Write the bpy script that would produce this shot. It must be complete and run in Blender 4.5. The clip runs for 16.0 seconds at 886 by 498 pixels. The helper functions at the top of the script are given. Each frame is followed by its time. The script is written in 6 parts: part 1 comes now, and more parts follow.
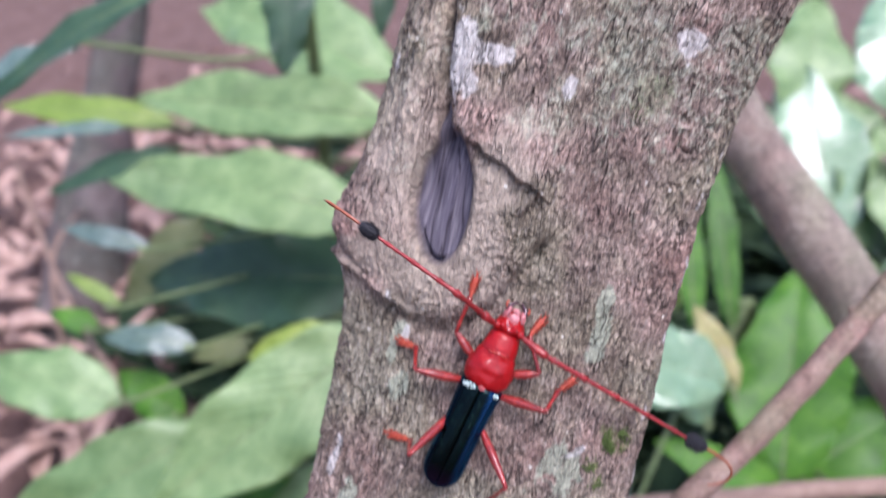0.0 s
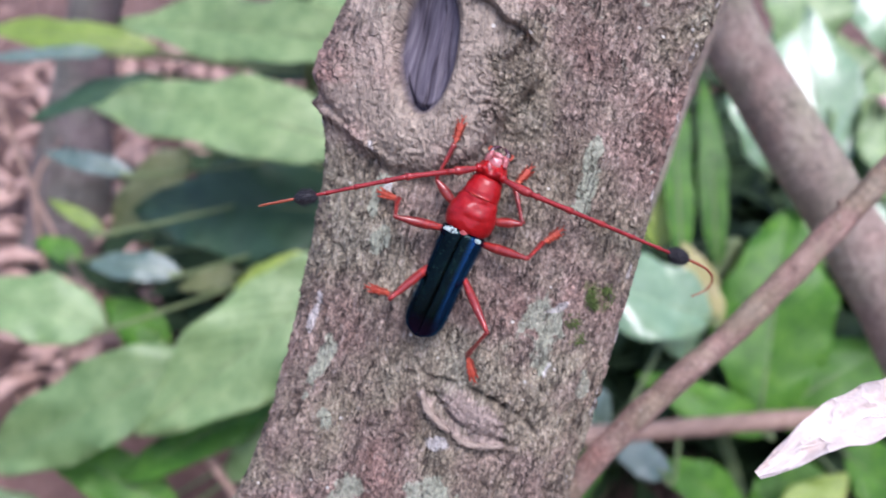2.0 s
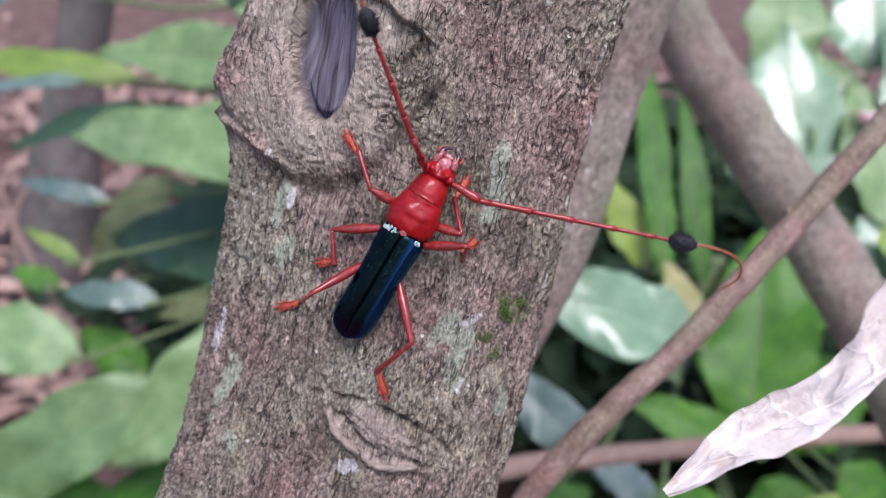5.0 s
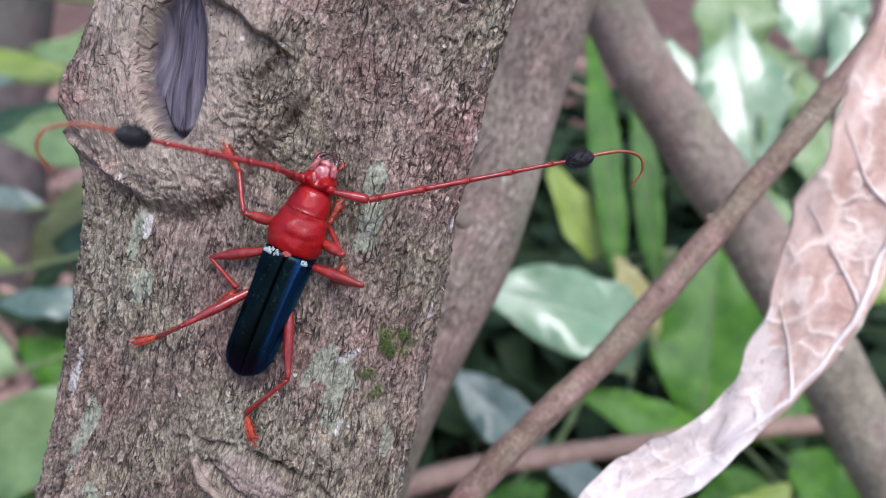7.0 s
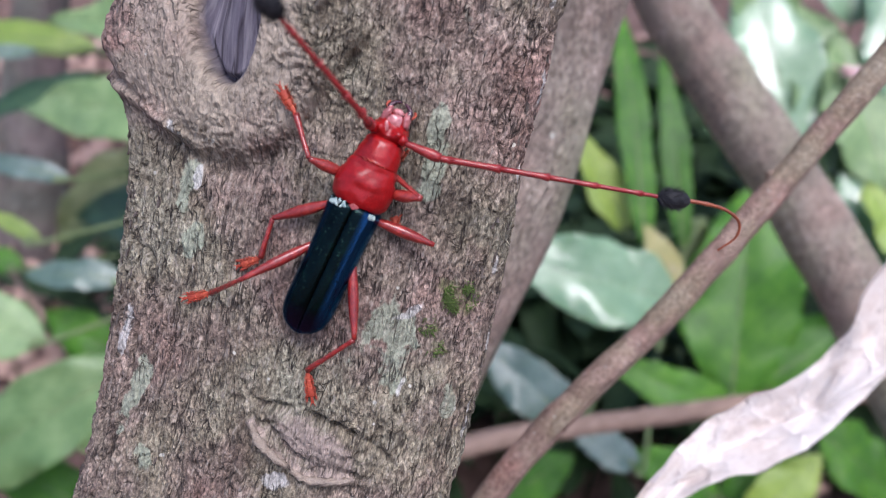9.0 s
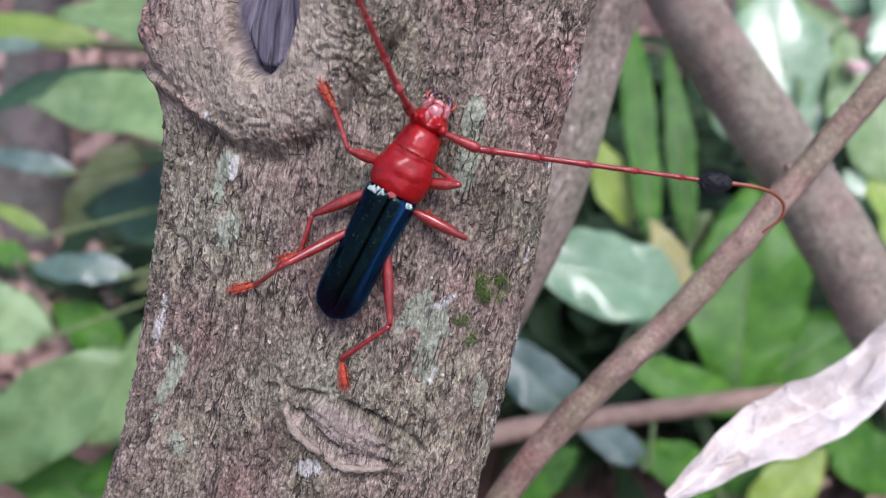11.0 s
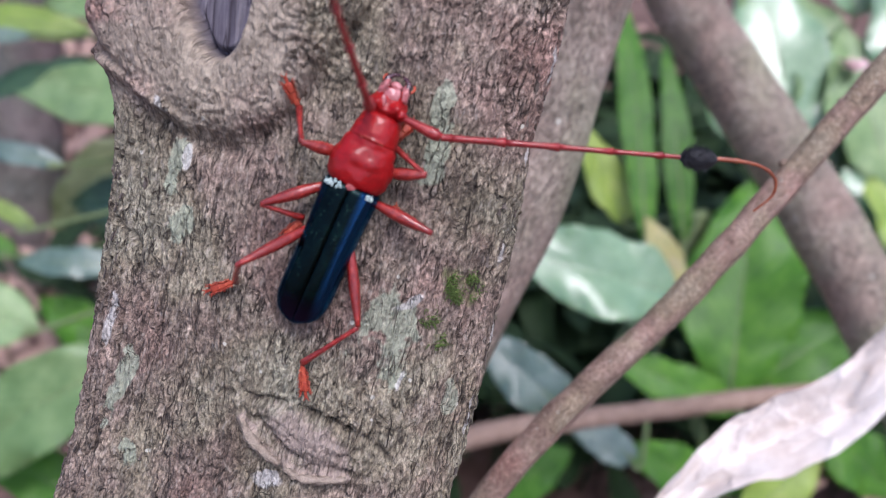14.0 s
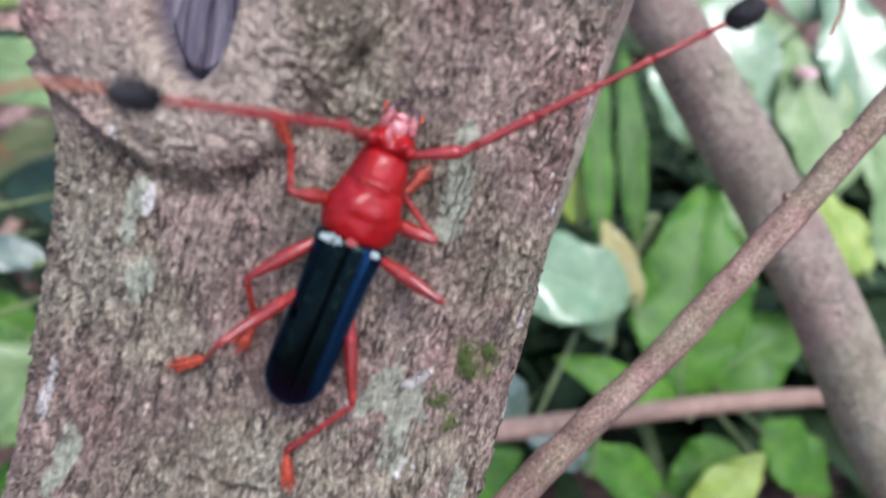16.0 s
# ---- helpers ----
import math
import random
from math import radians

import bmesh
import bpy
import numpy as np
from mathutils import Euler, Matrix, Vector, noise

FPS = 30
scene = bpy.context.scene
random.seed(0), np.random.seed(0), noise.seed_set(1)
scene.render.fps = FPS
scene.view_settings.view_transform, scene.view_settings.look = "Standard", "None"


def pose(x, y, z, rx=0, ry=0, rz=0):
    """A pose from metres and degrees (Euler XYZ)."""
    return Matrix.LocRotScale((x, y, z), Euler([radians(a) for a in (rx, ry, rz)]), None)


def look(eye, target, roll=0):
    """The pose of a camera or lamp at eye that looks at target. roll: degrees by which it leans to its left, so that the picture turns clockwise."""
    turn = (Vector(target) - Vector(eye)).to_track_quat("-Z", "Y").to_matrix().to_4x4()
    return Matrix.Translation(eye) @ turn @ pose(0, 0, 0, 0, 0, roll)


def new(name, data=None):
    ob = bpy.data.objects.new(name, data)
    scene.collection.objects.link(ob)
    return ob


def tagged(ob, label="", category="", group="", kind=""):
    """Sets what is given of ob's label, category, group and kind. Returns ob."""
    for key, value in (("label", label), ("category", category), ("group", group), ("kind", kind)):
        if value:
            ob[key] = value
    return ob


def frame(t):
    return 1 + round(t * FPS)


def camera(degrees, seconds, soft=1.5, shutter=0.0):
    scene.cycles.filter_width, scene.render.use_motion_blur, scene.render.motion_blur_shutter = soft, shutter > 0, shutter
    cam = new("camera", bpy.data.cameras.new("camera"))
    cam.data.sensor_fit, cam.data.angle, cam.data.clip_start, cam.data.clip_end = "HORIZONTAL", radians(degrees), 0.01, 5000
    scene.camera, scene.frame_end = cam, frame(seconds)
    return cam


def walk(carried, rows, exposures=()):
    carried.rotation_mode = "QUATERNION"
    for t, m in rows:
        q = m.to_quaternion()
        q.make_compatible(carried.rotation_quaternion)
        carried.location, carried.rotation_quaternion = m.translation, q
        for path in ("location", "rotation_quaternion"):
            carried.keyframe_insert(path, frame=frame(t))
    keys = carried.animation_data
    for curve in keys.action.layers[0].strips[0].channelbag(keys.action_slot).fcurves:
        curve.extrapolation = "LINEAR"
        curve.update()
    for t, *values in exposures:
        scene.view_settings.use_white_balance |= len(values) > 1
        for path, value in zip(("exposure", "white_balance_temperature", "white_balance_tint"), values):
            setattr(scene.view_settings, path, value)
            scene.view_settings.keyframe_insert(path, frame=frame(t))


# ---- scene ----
# ---- camera ----
cam = camera(64, 16.0, soft=1.0, shutter=0.5)
cam.data.dof.use_dof = True
cam.data.dof.focus_distance = 0.096
cam.data.dof.aperture_fstop = 17.0
PATH = [
    (0, (0.00813, -0.10295, 0.59836), (0.00099, -0.01665, 0.54835), -0.10),
    (0.5, (0.00717, -0.10534, 0.58846), (0.00169, -0.02142, 0.53435), 1.41),
    (1, (0.01255, -0.1106, 0.58581), (0.00857, -0.02733, 0.53058), 1.77),
    (1.5, (0.01852, -0.11135, 0.58259), (0.01275, -0.02875, 0.52651), 0.48),
    (2, (0.00962, -0.10887, 0.5829), (0.0043, -0.02577, 0.52752), 1.38),
    (2.5, (0.00637, -0.10844, 0.58474), (0.00171, -0.02419, 0.53108), 2.47),
    (3, (0.01829, -0.10898, 0.57877), (0.01275, -0.02552, 0.52395), 1.37),
    (3.2, (0.02011, -0.10932, 0.57799), (0.01424, -0.02553, 0.52372), 1.07),
    (5.3, (0.02369, -0.10487, 0.57862), (0.01834, -0.01982, 0.5263), 0.36),
    (5.5, (0.0233, -0.10502, 0.57819), (0.0187, -0.02024, 0.52537), 0.76),
    (6, (0.02507, -0.10288, 0.58135), (0.02195, -0.01766, 0.52913), 0.91),
    (6.5, (0.03369, -0.09669, 0.58273), (0.03221, -0.01105, 0.53113), 0.46),
    (7, (0.03622, -0.09449, 0.57864), (0.0352, -0.00992, 0.52529), 0.75),
    (7.5, (0.03376, -0.09344, 0.57927), (0.03343, -0.0089, 0.52585), 1.02),
    (8, (0.02931, -0.09266, 0.57778), (0.02873, -0.00869, 0.52348), 1.02),
    (8.5, (0.02992, -0.09212, 0.57163), (0.02687, -0.00975, 0.515), 0.05),
    (9, (0.02961, -0.09169, 0.57295), (0.02637, -0.00915, 0.5166), -0.34),
    (9.5, (0.02588, -0.09393, 0.57444), (0.02229, -0.01116, 0.51844), -0.23),
    (10, (0.02515, -0.0938, 0.57489), (0.02207, -0.01126, 0.51851), -0.00),
    (10.2, (0.02365, -0.09445, 0.57434), (0.02124, -0.01218, 0.51755), 0.26),
    (12.3, (0.02846, -0.09019, 0.57129), (0.02343, -0.00813, 0.51436), -0.97),
    (12.5, (0.02401, -0.09152, 0.56975), (0.01986, -0.00936, 0.51289), -0.24),
    (13, (0.02385, -0.08862, 0.57046), (0.02113, -0.00712, 0.51259), 0.52),
    (13.5, (0.02569, -0.08793, 0.57013), (0.02308, -0.00656, 0.51205), 0.63),
    (14, (0.02875, -0.08781, 0.56959), (0.02588, -0.00593, 0.51226), 0.33),
    (14.5, (0.02706, -0.08804, 0.56886), (0.02553, -0.00599, 0.51171), 0.93),
    (15, (0.02661, -0.0844, 0.56922), (0.02507, -0.00279, 0.51145), 0.70),
    (15.5, (0.02337, -0.08091, 0.56995), (0.02342, 0.00034, 0.51166), 2.01),
    (16, (0.0205, -0.07217, 0.56869), (0.02585, 0.00865, 0.51004), 4.97),
]
walk(cam, [(t, look(eye, target, roll)) for t, eye, target, roll in PATH],
     exposures=[(0, 1.0, 5820, 24), (0.5, 1.12, 5820, 24), (1.0, 0.79, 5810, 24), (1.5, 0.70, 5800, 24), (2.0, 0.9, 5800, 24), (2.5, 1.02, 5800, 24), (3.0, 0.77, 5810, 23), (5.5, 0.67, 5840, 19), (7.2, 0.62, 5850, 18), (9, 0.67, 5850, 18), (14, 0.67, 5870, 19), (15.4, 0.76, 5870, 19), (16, 0.86, 5870, 18)])

# ---- daylight under thin cloud ----
world = bpy.data.worlds.new("sky")
scene.world = world
world.use_nodes = True
sky = world.node_tree.nodes.new("ShaderNodeTexSky")
sky.sky_type, sky.sun_disc = "NISHITA", False
sky.sun_elevation, sky.sun_rotation = radians(68), radians(146)
sky.air_density, sky.dust_density = 1.0, 4.0
world.node_tree.links.new(sky.outputs[0], world.node_tree.nodes["Background"].inputs[0])
world.node_tree.nodes["Background"].inputs[1].default_value = 0.15
sun = new("sun", bpy.data.lights.new("sun", "SUN"))
sun.data.energy, sun.data.angle, sun.data.color = 1.6, radians(28), (1.0, 0.98, 0.95)
sun.matrix_world = look((0.5, -0.75, 2.2), (0, 0, 0))


# ---- materials ----
def material(name):
    m = bpy.data.materials.new(name)
    m.use_nodes = True
    return m, m.node_tree, m.node_tree.nodes["Principled BSDF"]


def node(tree, kind, **values):
    n = tree.nodes.new(kind)
    for key, value in values.items():
        n.inputs[key.replace("_", " ")].default_value = value
    return n


def noise_tex(tree, scale, detail=6.0, rough=0.6, coord="Object", stretch=None):
    tc = tree.nodes.new("ShaderNodeTexCoord")
    n = node(tree, "ShaderNodeTexNoise", Scale=scale, Detail=detail, Roughness=rough)
    if stretch:
        mp = node(tree, "ShaderNodeMapping", Scale=stretch)
        tree.links.new(tc.outputs[coord], mp.inputs[0])
        tree.links.new(mp.outputs[0], n.inputs[0])
    else:
        tree.links.new(tc.outputs[coord], n.inputs[0])
    return n


def ramp(tree, source, stops):
    r = tree.nodes.new("ShaderNodeValToRGB")
    while len(r.color_ramp.elements) < len(stops):
        r.color_ramp.elements.new(0.5)
    for e, (at, c) in zip(r.color_ramp.elements, stops):
        e.position, e.color = at, (*c, 1)
    tree.links.new(source, r.inputs[0])
    return r


def mix(tree, factor, a, b, blend="MIX"):
    m = tree.nodes.new("ShaderNodeMix")
    m.data_type, m.blend_type = "RGBA", blend
    for value, slot in ((factor, m.inputs[0]), (a, m.inputs[6]), (b, m.inputs[7])):
        if isinstance(value, (float, int)):
            slot.default_value = value
        elif isinstance(value, tuple):
            slot.default_value = (*value, 1)
        else:
            tree.links.new(value, slot)
    return m.outputs[2]


def bump(tree, bsdf, height, strength, distance):
    b = node(tree, "ShaderNodeBump", Strength=strength, Distance=distance)
    tree.links.new(height, b.inputs["Height"])
    tree.links.new(b.outputs[0], bsdf.inputs["Normal"])
    return b


def speckled(name, colours, scale, rough=0.5, relief=0.3, distance=0.0003, metallic=0.0, coat=0.0, stretch=None, specular=0.5):
    """Two tones mottled by noise at two scales, with a fine relief."""
    m, tree, bsdf = material(name)
    big = noise_tex(tree, scale, 5, 0.6, stretch=stretch)
    fine = noise_tex(tree, scale * 9, 4, 0.6, stretch=stretch)
    blend = mix(tree, 0.45, big.outputs[0], fine.outputs[0])
    tones = ramp(tree, blend, [(0.33, colours[0]), (0.52, colours[1]), (0.7, colours[-1])])
    tree.links.new(tones.outputs[0], bsdf.inputs["Base Color"])
    bsdf.inputs["Roughness"].default_value = rough
    bsdf.inputs["Metallic"].default_value = metallic
    bsdf.inputs["Coat Weight"].default_value = coat
    bsdf.inputs["Coat Roughness"].default_value = 0.07
    bsdf.inputs["Specular IOR Level"].default_value = specular
    bump(tree, bsdf, blend, relief, distance)
    return m


def bark_material(name, tones, crack=(0.030, 0.022, 0.018), size=1.0, flaky=1.0):
    """Scaly grey-brown bark; the mesh carries its plates and cracks and the spread of lichen, moss stain and bare wood."""
    m, tree, bsdf = material(name)
    tc = tree.nodes.new("ShaderNodeTexCoord")

    def field(scale, detail, rough, stretch=(1.0, 1.0, 1.0), warp=0.0):
        mp = node(tree, "ShaderNodeMapping", Scale=stretch)
        tree.links.new(tc.outputs["UV"], mp.inputs[0])
        n = node(tree, "ShaderNodeTexNoise", Scale=scale / size, Detail=detail, Roughness=rough, Distortion=warp)
        tree.links.new(mp.outputs[0], n.inputs[0])
        return n.outputs[0]

    def carried(key):
        a = tree.nodes.new("ShaderNodeAttribute")
        a.attribute_name = key
        return a.outputs["Fac"]

    def calc(kind, a, b=0.0, c=0.0):
        n = tree.nodes.new("ShaderNodeMath")
        n.operation = kind
        for value, slot in zip((a, b, c), n.inputs):
            if isinstance(value, (float, int)):
                slot.default_value = value
            else:
                tree.links.new(value, slot)
        return n.outputs[0]

    def fissure(scale, stretch, wide, warp, patch, low, high):
        """Thin lines where a noise crosses its middle, broken up in patches."""
        off = calc("ABSOLUTE", calc("SUBTRACT", field(scale, 2.5, 0.55, stretch, warp), 0.5))
        line = ramp(tree, off, [(0.0, (1, 1, 1)), (wide * 0.45, (0.8, 0.8, 0.8)), (wide, (0, 0, 0))]).outputs[0]
        where = ramp(tree, field(patch, 3.0, 0.6, (1.0, 0.7, 1.0)), [(low, (0, 0, 0)), (high, (1, 1, 1))]).outputs[0]
        return calc("MULTIPLY", line, where)

    big = field(70.0, 6.0, 0.65)
    fleck = field(760.0, 5.0, 0.72, (1.0, 0.55, 1.0), 0.4)
    fine = field(2400.0, 4.0, 0.75, (1.0, 0.5, 1.0))
    level = mix(tree, 0.45, fleck, fine)
    base = ramp(tree, mix(tree, 0.4, level, big), [(0.38, tones[0]), (0.5, tones[1]), (0.62, tones[2])]).outputs[0]
    base = mix(tree, 1.0, base, ramp(tree, fine, [(0.36, (0.55, 0.54, 0.53)), (0.5, (1, 1, 1)), (0.66, (1.5, 1.49, 1.45))]).outputs[0], "MULTIPLY")
    plate = ramp(tree, carried("plate"), [(0.0, (1, 1, 1)), (0.02, (0.8, 0.79, 0.78)), (0.5, (1.0, 1.0, 1.0)), (1.0, (1.2, 1.2, 1.18))]).outputs[0]
    base = mix(tree, 1.0, base, plate, "MULTIPLY")
    hue = field(42.0, 4.0, 0.55)
    cast = ramp(tree, hue, [(0.34, (1.18, 0.92, 0.92)), (0.46, (1.04, 0.97, 0.95)), (0.55, (0.98, 1.02, 0.88)), (0.68, (0.92, 1.06, 0.95))]).outputs[0]
    colour = mix(tree, 1.0, base, cast, "MULTIPLY")
    # weathered plates, paler and darker than their neighbours
    worn = ramp(tree, field(210.0, 4.0, 0.62, (1.0, 0.6, 1.0), 0.2), [(0.36, (0.78, 0.76, 0.75)), (0.48, (1.0, 1.0, 1.0)), (0.56, (1.1, 1.1, 1.1)), (0.66, (1.42, 1.42, 1.42))]).outputs[0]
    colour = mix(tree, flaky, colour, mix(tree, 1.0, colour, worn, "MULTIPLY"))
    callus = carried("callus")
    spot = field(1500.0, 2.5, 0.6, (1.0, 0.42, 1.0), 0.5)
    thin_spot = field(3300.0, 2.0, 0.6, (1.0, 0.5, 1.0), 0.3)
    dense = field(110.0, 3.0, 0.6)
    # flakes: each rises to a free edge that drops off; its shadow is coloured in
    ridge_n = calc("FRACT", calc("MULTIPLY", field(330.0, 3.0, 0.6, (1.0, 0.42, 1.0), 0.15), 5.0))
    scale_n = calc("FRACT", calc("MULTIPLY", field(900.0, 3.0, 0.6, (1.0, 0.4, 1.0), 0.15), 3.0))
    saw = [(0.0, (0, 0, 0)), (0.78, (1, 1, 1)), (0.97, (0.1, 0.1, 0.1)), (1.0, (0, 0, 0))]
    flake_h = calc("ADD", calc("MULTIPLY", ramp(tree, ridge_n, saw).outputs[0], 0.6), calc("MULTIPLY", ramp(tree, scale_n, saw).outputs[0], 0.4))
    rim_of = [(0.80, (0, 0, 0)), (0.93, (1, 1, 1)), (1.0, (0.5, 0.5, 0.5))]
    broken = ramp(tree, field(260.0, 3.0, 0.6), [(0.40, (0.1, 0.1, 0.1)), (0.60, (1, 1, 1))]).outputs[0]
    flake_e = calc("MULTIPLY", calc("MAXIMUM", ramp(tree, ridge_n, rim_of).outputs[0], calc("MULTIPLY", ramp(tree, scale_n, rim_of).outputs[0], 0.4)), broken)
    flake_e = calc("MULTIPLY", flake_e, calc("MULTIPLY_ADD", callus, -0.6, 1.0))
    colour = mix(tree, calc("MULTIPLY", flake_e, 0.42 * flaky), colour, crack)
    pit = calc("MULTIPLY", ramp(tree, calc("ADD", spot, calc("MULTIPLY", dense, 0.16)), [(0.445, (1, 1, 1)), (0.49, (0, 0, 0))]).outputs[0], calc("MULTIPLY_ADD", callus, -0.55, 1.0))
    colour = mix(tree, calc("MULTIPLY", pit, 0.30), colour, crack)
    colour = mix(tree, calc("MULTIPLY", ramp(tree, spot, [(0.58, (0, 0, 0)), (0.68, (1, 1, 1))]).outputs[0], 0.35), colour, (0.43, 0.385, 0.325))
    colour = mix(tree, calc("MULTIPLY", ramp(tree, thin_spot, [(0.36, (1, 1, 1)), (0.42, (0, 0, 0))]).outputs[0], 0.3), colour, crack)
    tan = mix(tree, 1.0, (0.34, 0.285, 0.222), ramp(tree, level, [(0.36, (0.6, 0.6, 0.6)), (0.64, (1.3, 1.3, 1.3))]).outputs[0], "MULTIPLY")
    colour = mix(tree, calc("MULTIPLY", callus, 0.85), colour, tan)
    upright = fissure(560.0, (1.0, 0.17, 1.0), 0.024, 0.10, 230.0, 0.475, 0.575)
    short = fissure(1000.0, (1.0, 0.24, 1.0), 0.028, 0.12, 300.0, 0.525, 0.63)
    across = fissure(520.0, (0.5, 1.0, 1.0), 0.02, 0.3, 240.0, 0.54, 0.68)
    lines = calc("MAXIMUM", calc("MAXIMUM", upright, short), across)
    lines = calc("MULTIPLY", lines, calc("MULTIPLY_ADD", calc("MAXIMUM", callus, carried("scar")), -0.7, 1.0))
    cracks = calc("MAXIMUM", calc("MULTIPLY", carried("crack"), 0.75), calc("MULTIPLY", lines, 0.85 * flaky))
    colour = mix(tree, cracks, colour, crack)
    dots = node(tree, "ShaderNodeTexVoronoi", Scale=330.0 / size)
    tree.links.new(tc.outputs["UV"], dots.inputs["Vector"])
    dot = ramp(tree, dots.outputs["Distance"], [(0.0, (1, 1, 1)), (0.085, (1, 1, 1)), (0.11, (0, 0, 0))])
    rare = ramp(tree, dots.outputs["Color"], [(0.60, (0, 0, 0)), (0.64, (1, 1, 1))])
    colour = mix(tree, mix(tree, 1.0, dot.outputs[0], rare.outputs[0], "MULTIPLY"), colour, (0.48, 0.46, 0.39))
    grain = field(620.0, 6.0, 0.8)
    for attr, low, high, tone, much in (("lichen", 0.46, 0.70, (0.28, 0.31, 0.228), 0.78), ("chalk", 0.46, 0.74, (0.46, 0.445, 0.415), 0.75),
                                        ("rust", 0.42, 0.85, (0.235, 0.135, 0.115), 0.5), ("stain", 0.4, 0.8, (0.10, 0.12, 0.04), 0.8), ("scar", 0.40, 0.66, (0.34, 0.265, 0.23), 0.65)):
        f = calc("ADD", calc("MULTIPLY", mix(tree, 0.5, grain, level), 1.7), calc("ADD", carried(attr), -0.9))
        f = ramp(tree, f, [(low, (0, 0, 0)), (high, (much,) * 3)]).outputs[0]
        f = calc("MULTIPLY", f, calc("MULTIPLY_ADD", lines, -0.75, 1.0))
        toned = mix(tree, 1.0, tone, ramp(tree, level, [(0.36, (0.5, 0.5, 0.5)), (0.64, (1.4, 1.4, 1.4))]).outputs[0], "MULTIPLY")
        colour = mix(tree, f, colour, toned)
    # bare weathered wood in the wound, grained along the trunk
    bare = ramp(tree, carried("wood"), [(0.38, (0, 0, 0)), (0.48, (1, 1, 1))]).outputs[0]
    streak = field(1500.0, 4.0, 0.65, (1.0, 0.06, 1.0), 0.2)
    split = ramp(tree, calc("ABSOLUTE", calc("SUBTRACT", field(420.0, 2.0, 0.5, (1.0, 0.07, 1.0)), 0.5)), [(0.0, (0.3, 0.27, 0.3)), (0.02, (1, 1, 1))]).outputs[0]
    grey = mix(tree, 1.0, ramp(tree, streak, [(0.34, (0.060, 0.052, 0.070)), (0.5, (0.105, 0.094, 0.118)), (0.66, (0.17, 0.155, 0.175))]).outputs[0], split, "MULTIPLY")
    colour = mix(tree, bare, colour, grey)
    tree.links.new(colour, bsdf.inputs["Base Color"])
    bsdf.inputs["Roughness"].default_value = 0.85
    bsdf.inputs["Specular IOR Level"].default_value = 0.3
    rough_h = calc("SUBTRACT", calc("MULTIPLY", level, calc("MULTIPLY_ADD", callus, -0.15, 0.38)), calc("MULTIPLY", calc("MAXIMUM", lines, calc("MULTIPLY", pit, 0.35)), 0.85))
    rough_h = calc("ADD", calc("MULTIPLY", rough_h, 0.7), calc("MULTIPLY", flake_h, 0.55 * flaky))
    height = calc("ADD", calc("MULTIPLY", rough_h, calc("SUBTRACT", 1.0, bare)), calc("MULTIPLY", calc("MULTIPLY", streak, 0.35), bare))
    bump(tree, bsdf, height, 0.9, 0.0010 * size * (0.4 + 0.6 * flaky))
    return m


